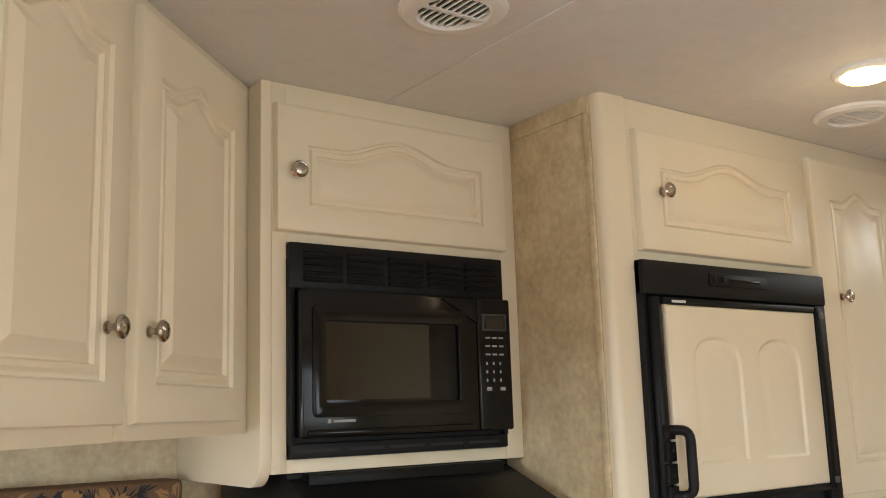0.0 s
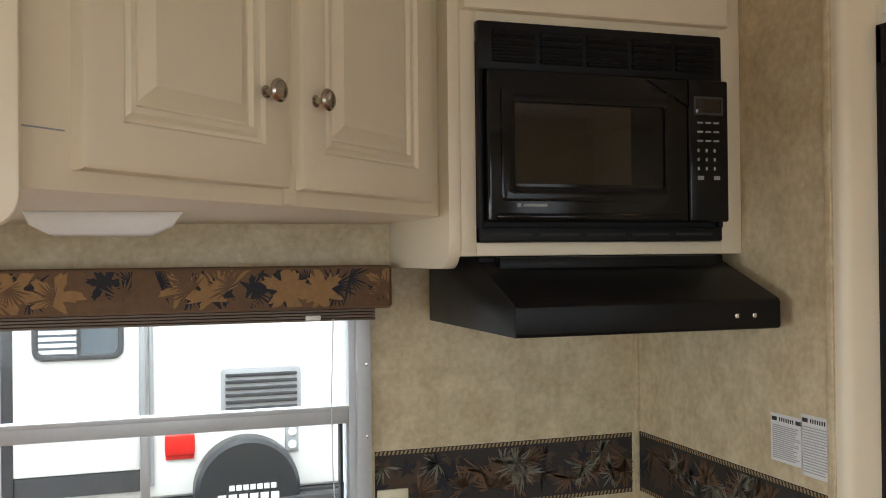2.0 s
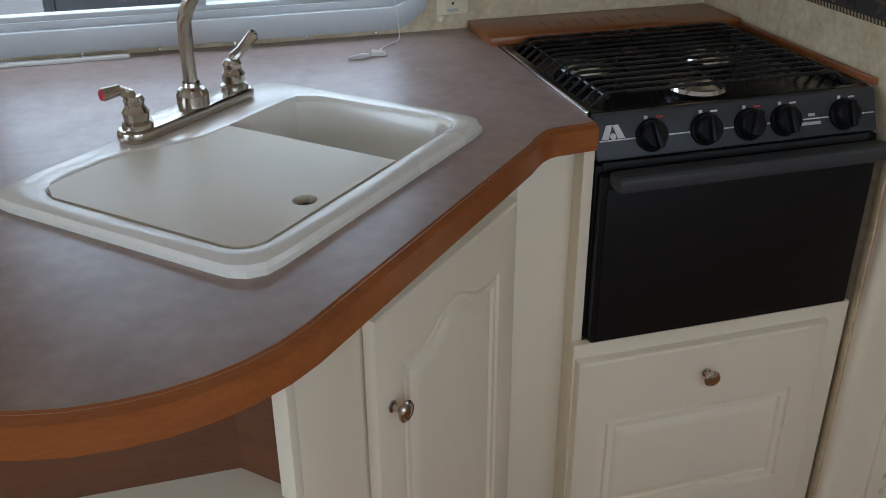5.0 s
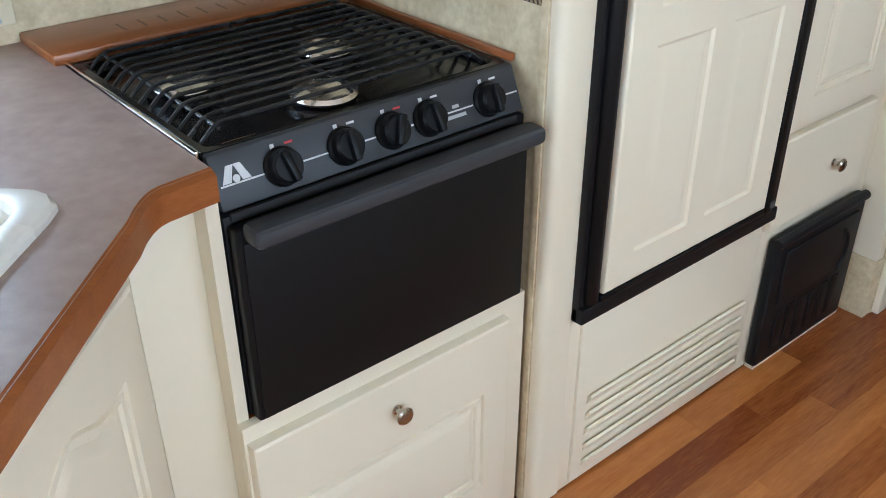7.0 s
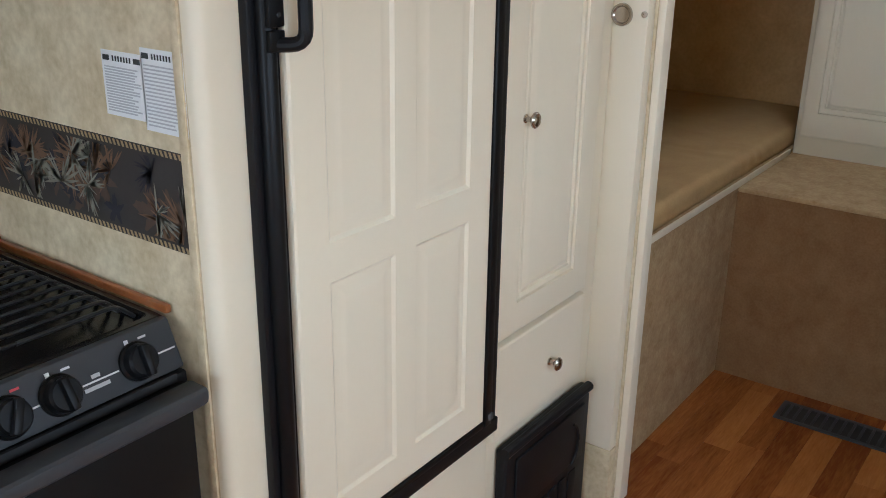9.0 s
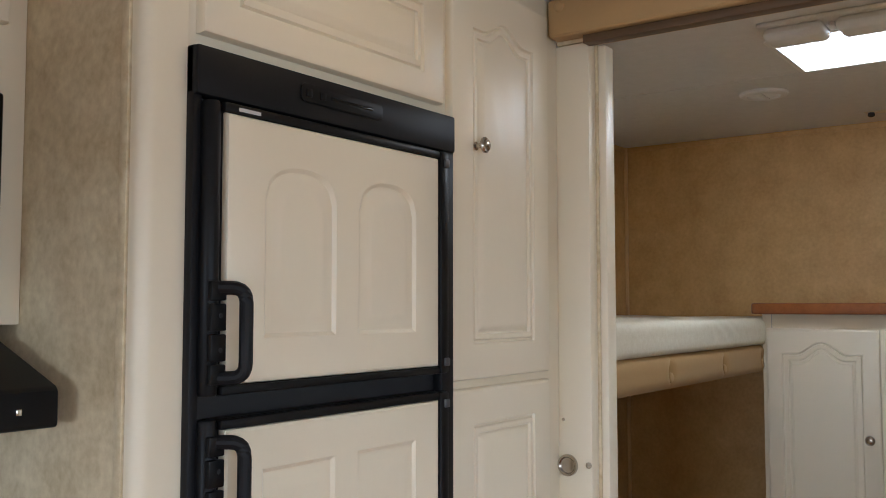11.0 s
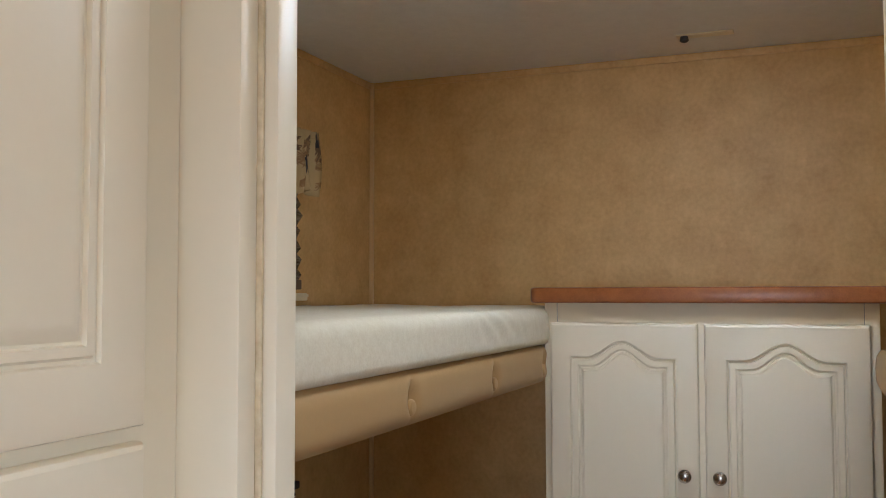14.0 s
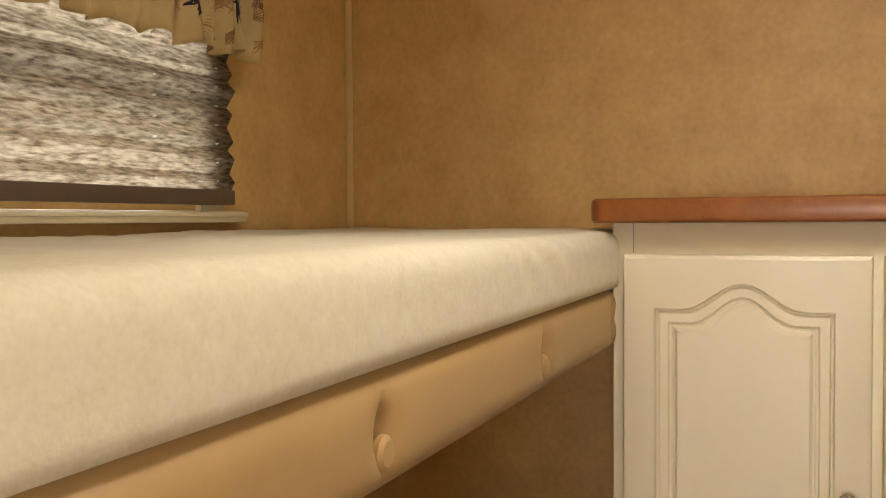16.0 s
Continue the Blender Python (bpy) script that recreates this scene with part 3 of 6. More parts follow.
part("latch", join(box(0.070, 0.122, YW - 0.022, YW - 0.012, 1.130, 1.166, 0.006), box(0.106, 0.114, YW - 0.026, YW - 0.014, 1.075, 1.135, 0.002)), ALU, win)
part("pull_tab", box(0.125, 0.165, YW - 0.006, YW + 0.004, 1.182, 1.190, 0.001), RV_GREY, win)
for (px0, px1, pz0, pz1) in ((0.112, 0.930, 1.214, 1.470), (0.114, 0.518, 0.966, 1.178), (0.536, 0.930, 0.966, 1.178)):
    pane = part("pane", box(px0, px1, YW + 0.018, YW + 0.021, pz0, pz1), GLASS, win)
    pane.visible_shadow = False
for sx, sz in [(0.078, z) for z in (1.0, 1.15, 1.3, 1.42)] + [(0.965, z) for z in (1.0, 1.15, 1.3, 1.42)] + [(x, 0.897) for x in (0.16, 0.30, 0.44, 0.58, 0.72, 0.86)]:
    part("screw", lathe([(0.0035, 0), (0.003, 0.0015), (0, 0.002)], Matrix.Translation((sx, YW - 0.0158, sz)) @ FACE_SOUTH, 8), CHROME, win)

# fabric valance over the window, with the raised shade below it
val = thing("window_valance", 0.5, 2.28, 1.42, "padded valance in dark cloth printed with brown maple leaves", "valance")
part("valance_board", box(-0.10, 1.003, 2.248, YW - 0.001, 1.420, 1.506, 0.008, 3), LEAF_BROWN, val)
stuff(part("dark_print", leaf_print(-0.09, 0.995, 1.426, 1.500, lambda u, v, k: (u, 2.2474 - 0.00001 * k, v), 34, ["lobed", "frond"], 0.060, 77), NAVY, val, smooth=False))
stuff(part("tan_print", leaf_print(-0.09, 0.995, 1.426, 1.500, lambda u, v, k: (u, 2.2466 - 0.00001 * k, v), 20, ["lobed", "lobed", "lobed", "frond"], 0.085, 78), LEAF_TAN, val, smooth=False))
stuff(part("brown_print", leaf_print(-0.09, 0.995, 1.426, 1.500, lambda u, v, k: (u, 2.2460 - 0.00001 * k, v), 12, ["frond"], 0.06, 79), LEAF_BROWN, val, smooth=False))
shade = thing("pleated_blind", 0.5, 2.30, 1.40, "raised pleated window blind with hanging white cords", "blind")
EDGE = mat("brown_shade_edge", (0.17, 0.13, 0.10), 0.7)
for i in range(4):
    part("pleat", box(0.0, 0.972, 2.268, 2.322, 1.396 + i * 0.006, 1.4005 + i * 0.006, 0.001), EDGE, shade)
cordpts = [(0.885, 2.266, 1.40), (0.884, 2.285, 1.25), (0.888, 2.30, 1.10), (0.898, 2.312, 0.95), (0.905, 2.315, 0.905), (0.895, 2.27, 0.8935), (0.86, 2.235, 0.893), (0.84, 2.21, 0.893), (0.85, 2.17, 0.893), (0.815, 2.175, 0.893)]
part("cord", tube(bend(cordpts, 0.012, 4), 0.0012, 6), CORD, shade)
part("cord", tube([(0.141, 2.268, 1.40), (0.143, 2.29, 1.28), (0.142, 2.30, 1.10)], 0.0012, 6), CORD, shade)
part("cord", tube([(0.150, 2.268, 1.40), (0.152, 2.29, 1.3), (0.152, 2.30, 1.17)], 0.0012, 6), CORD, shade)
part("tassel", tube([(0.815, 2.175, 0.895), (0.80, 2.170, 0.895), (0.772, 2.165, 0.894)], 0.004, 8, [0.003, 0.005, 0.003]), CORD, shade)
part("tassel", tube([(0.845, 2.176, 0.896), (0.822, 2.188, 0.896)], 0.004, 8, [0.003, 0.005]), CORD, shade)
part("cleat", box(0.83, 0.86, 2.262, 2.268, 1.398, 1.408, 0.002), WHITE, shade)

outlet = thing("wall_outlet", 1.022, YW, 0.978, "ivory double wall socket on the wallpaper border", "outlet")
part("cover_plate", box(0.988, 1.056, YW - 0.007, YW - 0.0015, 0.920, 1.034, 0.003), IVORY, outlet)
for zz in (0.953, 1.003):
    s = part("socket", upright(prism(rounded(1.006, 1.038, zz - 0.017, zz + 0.017, 0.010, 4), 0, 0.003), YW - 0.007), IVORY, outlet)
    for sx in (1.016, 1.028):
        part("slot", box(sx - 0.0012, sx + 0.0012, YW - 0.0106, YW - 0.0098, zz - 0.002, zz + 0.009), INK_DARK, s)
    part("slot", box(1.0195, 1.0245, YW - 0.0106, YW - 0.0098, zz - 0.012, zz - 0.007), INK_DARK, s)
part("label_plate", box(1.01, 1.034, YW - 0.0078, YW - 0.0068, 0.926, 0.932), INK, outlet)
plug = thing("screw_cover", 0.998, YW, 0.897, "small beige screw cap on the wall", "cap")
part("cap", lathe([(0.009, 0), (0.009, 0.003), (0.005, 0.006), (0, 0.0065)], Matrix.Translation((0.998, YW, 0.912)) @ FACE_SOUTH, 14), IVORY, plug)

# ---- worktop, sink and base cabinet ----
A45 = Matrix.Rotation(radians(45), 4, "Z")


def worktop_outline(d=0.0):
    """Counter outline: stove side, diagonal front, rounded peninsula end; d draws the front edge in."""
    s = d / math.sqrt(2)
    pts = [(1.068, YW - 0.002), (1.068, 1.712 + d)]
    a, b = Vector((1.0, 1.705 + d)), Vector((0.94 - s * 0.4, 1.652 + s))
    for t in (0.0, 0.25, 0.5, 0.75, 1.0):
        c = Vector((0.975, 1.702 + d))
        p = (1 - t) ** 2 * a + 2 * t * (1 - t) * c + t * t * b
        pts.append((p.x, p.y))
    # round end, centred on the peninsula
    cx, cy, r = 0.375, 1.455, 0.275 - d
    for i in range(17):
        ang = radians(-45 - i * 135 / 16)
        pts.append((cx + r * math.cos(ang), cy + r * math.sin(ang)))
    pts.append((0.100 + d, YW - 0.002))
    return pts


top = thing("worktop", 0.6, 1.8, 0.85, "brown mottled laminate worktop with a brown wooden edge", "worktop")
full, inset = worktop_outline(), worktop_outline(0.006)
# the sink cut-out is a rotated rectangle through the top
SINK = Matrix.Translation((0.565, 1.705, 0)) @ A45   # sink frame: u along the front, v towards the wall


def sink_xy(u, v):
    p = SINK @ Vector((u, v, 0))
    return p.x, p.y


def slab_with_hole(outline, hole, z0, z1):
    bm = bmesh.new()
    rows = []
    for z in (z0, z1):
        o = [bm.verts.new((x, y, z)) for x, y in outline]
        h = [bm.verts.new((x, y, z)) for x, y in hole]
        es = [bm.edges.new((p[i], p[(i + 1) % len(p)])) for p in (o, h) for i in range(len(p))]
        bmesh.ops.triangle_fill(bm, edges=es, use_beauty=True)
        rows.append((o, h))
    for k in (0, 1):
        a, b = rows[0][k], rows[1][k]
        for i in range(len(a)):
            bm.faces.new((a[i], a[(i + 1) % len(a)], b[(i + 1) % len(b)], b[i]))
    return bm


hole = [sink_xy(u, v) for u, v in rounded(-0.25, 0.25, -0.185, 0.150, 0.03, 4)]
part("laminate_top", slab_with_hole(inset, hole, 0.852, 0.8895), LAMINATE, top, smooth=False)
edge_out = worktop_outline(-0.004)[1:-1]
edge_in = worktop_outline(0.010)[1:-1]


def edge_band(outer, inner, z0, z1):
    bm = bmesh.new()
    rows = [[bm.verts.new((x, y, z)) for x, y in pts] for pts, z in ((inner, z0), (outer, z0 + 0.004), (outer, z1 - 0.006), (inner, z1))]
    for a, b in zip(rows, rows[1:]):
        for i in range(len(a) - 1):
            bm.faces.new((a[i], a[i + 1], b[i + 1], b[i]))
    return bm


part("wooden_edge", edge_band(edge_out, edge_in, 0.846, 0.891), WOOD_EDGE, top, "varnished brown wooden edge")

board = thing("stove_splash_board", 1.33, 2.27, 0.89, "red-brown wooden strip with small slots behind the stove", "board")
part("strip", box(1.055, XP - 0.003, 2.185, YW - 0.002, 0.888, 0.906, 0.004), WOOD_EDGE, board)
part("side_strip", box(1.5935, XP - 0.003, 1.762, 2.1848, 0.888, 0.900, 0.002), WOOD_EDGE, board)
for i in range(8):
    part("slot", box(1.19 + i * 0.036, 1.194 + i * 0.036, 2.235, 2.275, 0.9055, 0.9065), DARK_WOOD, board)
strip = thing("cord_cover_strip", 0.27, 2.32, 0.89, "loose white plastic strip lying on the worktop", "strip")
part("strip", box(0.155, 0.385, 2.300, 2.318, 0.8895, 0.896, 0.002), WHITE, strip)

sink = thing("kitchen_sink", 0.565, 1.705, 0.89, "white plastic sink with one open bowl", "sink")


def in_sink(bm):
    return place(bm, SINK)




def bowl_outline(d):
    """Inner edge of the rim: the deck is deeper behind the open bowl, with a soft step along the back."""
    pts = rounded(-0.243 + d, 0.243 - d, -0.182 + d, 0.0, (0.035, 0.035, 0, 0), 6)[:14]
    top = []
    for i in range(25):
        u = 0.243 - d - (0.486 - 2 * d) * i / 24
        t = min(1.0, max(0.0, (0.02 - u) / 0.16))
        v = 0.112 + 0.053 * t * t * (3 - 2 * t) - d
        s = max(0.0, abs(u) - (0.243 - d) + 0.035) / 0.035
        top.append((u, v - 0.035 * (1 - math.sqrt(max(0.0, 1 - s * s)))))
    return pts + top


def around(pts, n=96, cx=0.0, cy=-0.02):
    """The same outline by even angles round a middle."""
    out = []
    m = len(pts)
    for k in range(n):
        a = 2 * math.pi * k / n
        dx, dy = math.cos(a), math.sin(a)
        best = 0.0
        for i in range(m):
            (x0, y0), (x1, y1) = pts[i], pts[(i + 1) % m]
            ex, ey = x1 - x0, y1 - y0
            den = dx * ey - dy * ex
            if abs(den) < 1e-12:
                continue
            t = ((x0 - cx) * ey - (y0 - cy) * ex) / den
            s = ((x0 - cx) * dy - (y0 - cy) * dx) / den
            if t > 0 and -1e-6 <= s <= 1 + 1e-6:
                best = max(best, t)
        out.append((cx + best * dx, cy + best * dy))
    return out


def lofted(loops):
    bm = bmesh.new()
    prev = None
    for pts, z in loops:
        cur = [bm.verts.new((x, y, z)) for x, y in pts]
        if prev:
            for i in range(len(cur)):
                bm.faces.new((prev[i], prev[(i + 1) % len(cur)], cur[(i + 1) % len(cur)], cur[i]))
        prev = cur
    return bm, prev


OUT = [around(rounded(-0.276 + d, 0.276 - d, -0.215 + d, 0.215 - d, 0.042, 8)) for d in (0, 0.004, 0.013)]
bm, last = lofted([(OUT[0], 0.8897), (OUT[0], 0.897), (OUT[1], 0.903), (OUT[2], 0.906), (around(bowl_outline(-0.006)), 0.906), (around(bowl_outline(0.0)), 0.9035), (around(bowl_outline(0.004)), 0.896), (around(bowl_outline(0.012)), 0.80), (around(bowl_outline(0.04)), 0.765), (around(bowl_outline(0.06)), 0.76)])
bm.faces.new(last)
part("basin", in_sink(bm), PORCELAIN, sink)
part("divider", in_sink(box(0.046, 0.066, -0.168, 0.098, 0.765, 0.893, 0.006)), PORCELAIN, sink)
cut = thing("sink_cover_board", 0.5, 1.65, 0.9, "beige cutting board with a finger hole covering one sink bowl", "cutting board")
hole_c = [(-0.100 + 0.0155 * math.cos(-a * math.pi / 8), -0.150 + 0.0155 * math.sin(-a * math.pi / 8)) for a in range(16)]
bo = [(min(u, 0.062), v) for u, v in bowl_outline(0.0035)]
keep = [p for k, p in enumerate(bo) if k == 0 or (abs(p[0] - bo[k - 1][0]) + abs(p[1] - bo[k - 1][1])) > 0.002]
bm = slab_with_hole(keep, hole_c, 0.8935, 0.9045)
part("board", in_sink(bm), BOARD, cut, smooth=False)

tap = thing("sink_faucet", 0.44, 1.86, 0.905, "brushed nickel two-handle faucet with a high curved spout", "faucet")
FV = 0.180   # distance of the tap's row from the sink's middle
part("base_plate", in_sink(prism(rounded(-0.072, 0.192, FV - 0.026, FV + 0.026, 0.024, 6), 0.9055, 0.924, 0.006, 3)), NICKEL, tap)


def tap_at(u, z, dv=0.0):
    p = SINK @ Vector((u, FV + dv, 0))
    return (p.x, p.y, z)


sx, sy, _ = tap_at(0.070, 0)
part("spout_collar", lathe([(0.024, 0), (0.024, 0.018), (0.020, 0.026), (0.014, 0.030), (0.0125, 0.036)], Matrix.Translation((sx, sy, 0.922)), 20), NICKEL, tap)
out = Vector((0.90, -0.44, 0)).normalized()
arc = [Vector((sx, sy, 0.94)), Vector((sx, sy, 1.00)), Vector((sx, sy, 1.028)) + out * 0.001]
for i in range(1, 9):
    a = radians(90 * i / 8)
    arc.append(Vector((sx, sy, 1.028)) + out * (0.098 * (1 - math.cos(a))) + Vector((0, 0, 0.092 * math.sin(a))))
arc += [arc[-1] + out * 0.02 + Vector((0, 0, 0.003)), arc[-1] + out * 0.06 + Vector((0, 0, 0.005)), arc[-1] + out * 0.082 + Vector((0, 0, 0.003))]
part("spout", tube(arc, 0.0105, 14), NICKEL, tap)
tip = arc[-1]
part("aerator", lathe([(0.0115, -0.015), (0.0125, 0.006), (0.010, 0.010), (0, 0.010)], Matrix.Translation((tip.x, tip.y, tip.z)), 16), NICKEL, tap)
for u, cap, ang, rise in ((-0.042, INK_RED, 205, 0.020), (0.162, NICKEL, 25, 0.042)):
    hx, hy, _ = tap_at(u, 0)
    h = part("handle_base", lathe([(0.022, 0), (0.022, 0.008), (0.017, 0.012), (0.019, 0.024), (0.015, 0.030), (0.013, 0.034), (0.015, 0.040), (0.012, 0.047), (0, 0.049)], Matrix.Translation((hx, hy, 0.922)), 18), NICKEL, tap)
    d = Vector((math.cos(radians(ang)), math.sin(radians(ang)), 0))
    p0 = Vector((hx, hy, 0.958))
    part("lever", tube([p0, p0 + Vector((0, 0, 0.014)) + d * 0.006, p0 + Vector((0, 0, 0.022)) + d * 0.018, p0 + Vector((0, 0, rise)) + d * 0.042], 0.009, 12, [0.010, 0.009, 0.008, 0.0095]), NICKEL, h)
    part("lever_cap", lathe([(0.0085, 0), (0.007, 0.003), (0, 0.004)], Matrix.Translation(p0 + Vector((0, 0, rise)) + d * 0.042) @ d.to_track_quat("Z", "Y").to_matrix().to_4x4(), 12), cap, h)

base = thing("sink_base_cabinet", 0.6, 1.8, 0, "cream corner base cabinet with a diagonal door and open end", "cabinet")
# carcass panels: next to the stove, diagonal front, back of the open niche
part("stove_side_panel", box(0.96, 1.068, 1.760, 1.778, 0, 0.85, 0.001), CREAM_FRAME, base)
DIAG = Matrix.Translation((0.965, 1.767, 0)) @ A45     # u runs back along the diagonal from its right-hand end
for nm, u0, u1, z0, z1 in (("stile", -0.06, 0.0, 0, 0.85), ("stile", -0.585, -0.455, 0, 0.85), ("rail", -0.455, -0.06, 0.79, 0.85), ("rail", -0.455, -0.06, 0, 0.09)):
    part(nm, place(box(u0, u1, 0, 0.018, z0, z1, 0.001), DIAG), CREAM_FRAME, base)
part("backing", place(box(-0.58, -0.002, 0.004, 0.016, 0.0, 0.848), DIAG), CREAM_FRAME, base)
dm = DIAG @ Matrix.Translation((-0.448, 0, 0.075))
d = part("door", place(panel_door(0.41, 0.70, 0.018, [(0, 0.41, 0, 0.70, (0.055, 0.055, 0.055, 0.055), 0.035)]), dm), CREAM, base)
kp = dm @ Vector((0.032, -0.018, 0.555))
part("knob", lathe(KNOB, Matrix.Translation(kp) @ A45 @ FACE_SOUTH, 24), NICKEL, d, "brushed nickel knob")
# open shelf in the round end
part("end_shelf", prism([(0.555, 1.365), (0.44, 1.27), (0.33, 1.245), (0.22, 1.27), (0.15, 1.36), (0.13, 1.50), (0.13, 1.95), (0.42, 1.95)], 0.590, 0.608, 0.003), CREAM_FRAME, base)
part("end_shelf", prism([(0.555, 1.365), (0.44, 1.27), (0.33, 1.245), (0.22, 1.27), (0.15, 1.36), (0.13, 1.50), (0.13, 1.95), (0.42, 1.95)], 0.0, 0.09, 0.003), CREAM_FRAME, base)
part("end_skirt", join(*[box(0.14, 0.44, 1.28, 1.30, 0.40, 0.590)]), CREAM_FRAME, base)
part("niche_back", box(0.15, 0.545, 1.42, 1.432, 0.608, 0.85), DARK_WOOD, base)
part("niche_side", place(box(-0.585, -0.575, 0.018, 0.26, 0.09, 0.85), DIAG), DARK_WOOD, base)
part("end_stile", place(box(-0.600, -0.585, -0.002, 0.02, 0, 0.85, 0.001), DIAG), CREAM_FRAME, base)
part("west_panel", box(0.125, 0.143, 1.62, YW - 0.002, 0, 0.85), CREAM_FRAME, base)
part("toe_panel", box(0.143, 1.06, 2.32, 2.335, 0, 0.85), CREAM_FRAME, base)

# ---- stove ----


def lofted_tray(x0, x1, y0, y1, z0, z1):
    """A shallow enamel pan with a raised rounded rim."""
    def r(d, q):
        return rounded(x0 + d, x1 - d, y0 + d, y1 - d, q, 4)
    bm, last = lofted([(r(0, 0.008), z0), (r(0, 0.008), z1 - 0.004), (r(0.004, 0.008), z1), (r(0.014, 0.012), z1), (r(0.022, 0.016), z1 - 0.012), (r(0.03, 0.02), z1 - 0.014)])
    bm.faces.new(last)
    return bm


stove = thing("gas_stove", 1.335, 2.0, 0.0, "black three-burner gas stove with oven and wire grate", "stove")
SX0, SX1 = 1.076, 1.592
part("body", join(box(SX0, SX1, 1.726, 2.18, 0.50, 0.816, 0.003), box(SX0, SX1, 1.765, 2.18, 0.812, 0.856, 0.003)), BLACK_MATT, stove)
part("cooktop", lofted_tray(SX0, SX1, 1.762, 2.183, 0.857, 0.889), BLACK_GLOSS, stove)
part("side_trim", box(SX0 - 0.006, SX0, 1.765, 2.185, 0.878, 0.893, 0.002), CHROME, stove, "silver edge trim")
# sloped control panel
cp = bmesh.new()
vs = [[cp.verts.new((x, y, z)) for y, z in ((1.766, 0.889), (1.754, 0.888), (1.726, 0.822), (1.766, 0.815))] for x in (SX0 + 0.002, SX1 - 0.002)]
for i in range(4):
    cp.faces.new((vs[0][i], vs[0][(i + 1) % 4], vs[1][(i + 1) % 4], vs[1][i]))
cp.faces.new(vs[0])
cp.faces.new(vs[1])
bmesh.ops.recalc_face_normals(cp, faces=cp.faces)
bmesh.ops.bevel(cp, geom=cp.edges[:], offset=0.004, segments=2, profile=0.5, affect="EDGES")
panel = part("control_panel", cp, PANEL_GREY, stove)


def on_panel(x, h, off=0.0):
    """A place on the sloped panel, h from its lower edge."""
    return Vector((x, 1.726 + 0.3906 * h, 0.822 + 0.9206 * h)) + Vector((0, -0.9206, 0.3906)) * (off + 0.0006)


PANEL_ROT = Matrix(((1, 0, 0, 0), (0, 0.3906, -0.9206, 0), (0, 0.9206, 0.3906, 0), (0, 0, 0, 1)))
line_z = 0.031
for i, kx in enumerate((1.172, 1.268, 1.346, 1.412, 1.524)):
    k = part("control_knob", lathe([(0.0265, 0), (0.0265, 0.004), (0.0235, 0.007), (0.022, 0.018), (0.019, 0.022), (0, 0.0225)], Matrix.Translation(on_panel(kx, line_z + 0.002, 0.0005)) @ PANEL_ROT, 24), BLACK, stove)
    part("knob_grip", place(box(-0.0055, 0.0055, -0.0215, 0.0215, 0.016, 0.032, 0.003), Matrix.Translation(on_panel(kx, line_z + 0.002)) @ PANEL_ROT @ Matrix.Rotation(radians((12, 0, -25, 5, 0)[i]), 4, "Z")), BLACK, k)
    part("knob_mark", place(box(-0.006, 0.006, 0.028, 0.031, 0.0002, 0.0008), Matrix.Translation(on_panel(kx + 0.018, line_z)) @ PANEL_ROT), INK_RED if i in (0, 2) else INK_WHITE, panel)
    part("knob_mark", place(box(-0.003, 0.003, 0.027, 0.033, 0.0002, 0.0008), Matrix.Translation(on_panel(kx - 0.006, line_z)) @ PANEL_ROT), INK_WHITE, panel)
for x0, x1 in ((1.085, 1.146), (1.198, 1.242), (1.294, 1.320), (1.372, 1.386), (1.438, 1.496), (1.550, 1.584)):
    part("white_line", place(box(x0 - 1.3, x1 - 1.3, -0.0011, 0.0011, -0.001, 0.0006), Matrix.Translation(on_panel(1.3, line_z)) @ PANEL_ROT), INK_WHITE, panel)
for pts in ([(-0.020, 0), (-0.008, 0), (0.000, 0.022), (-0.010, 0.022)], [(0.020, 0), (0.008, 0), (0.000, 0.022), (0.010, 0.022)]):
    part("maker_mark", place(prism(pts, 0.0002, 0.001), Matrix.Translation(on_panel(1.108, 0.033)) @ PANEL_ROT), INK_WHITE, panel)
part("maker_mark", place(prism([(0.005 * math.cos(a * math.pi / 5), 0.004 + 0.005 * math.sin(a * math.pi / 5)) for a in range(10)], 0.0002, 0.0012), Matrix.Translation(on_panel(1.108, 0.033)) @ PANEL_ROT), INK_WHITE, panel)
part("maker_mark", place(join(box(-0.018, 0.018, -0.010, -0.005, 0.0002, 0.0008), box(-0.004, 0.008, 0.004, 0.009, 0.0002, 0.0008)), Matrix.Translation(on_panel(1.462, line_z)) @ PANEL_ROT), INK, panel)
door_o = part("oven_door", box(SX0 + 0.002, SX1 - 0.012, 1.702, 1.725, 0.502, 0.806, 0.005, 3), BLACK, stove)
part("door_glass", box(SX0 + 0.010, SX1 - 0.018, 1.6995, 1.703, 0.506, 0.786, 0.0015), OVEN, door_o)
part("door_handle", box(SX0 + 0.010, SX1 - 0.012, 1.662, 1.7035, 0.790, 0.818, 0.010, 3), PANEL_GREY, door_o)
part("vent_slot", box(SX0 + 0.01, SX1 - 0.02, 1.722, 1.727, 0.808, 0.820), RUBBER, stove)
part("warning_label", box(1.125, 1.175, 1.790, 1.803, 0.8757, 0.8765), LEAF_TAN, stove)
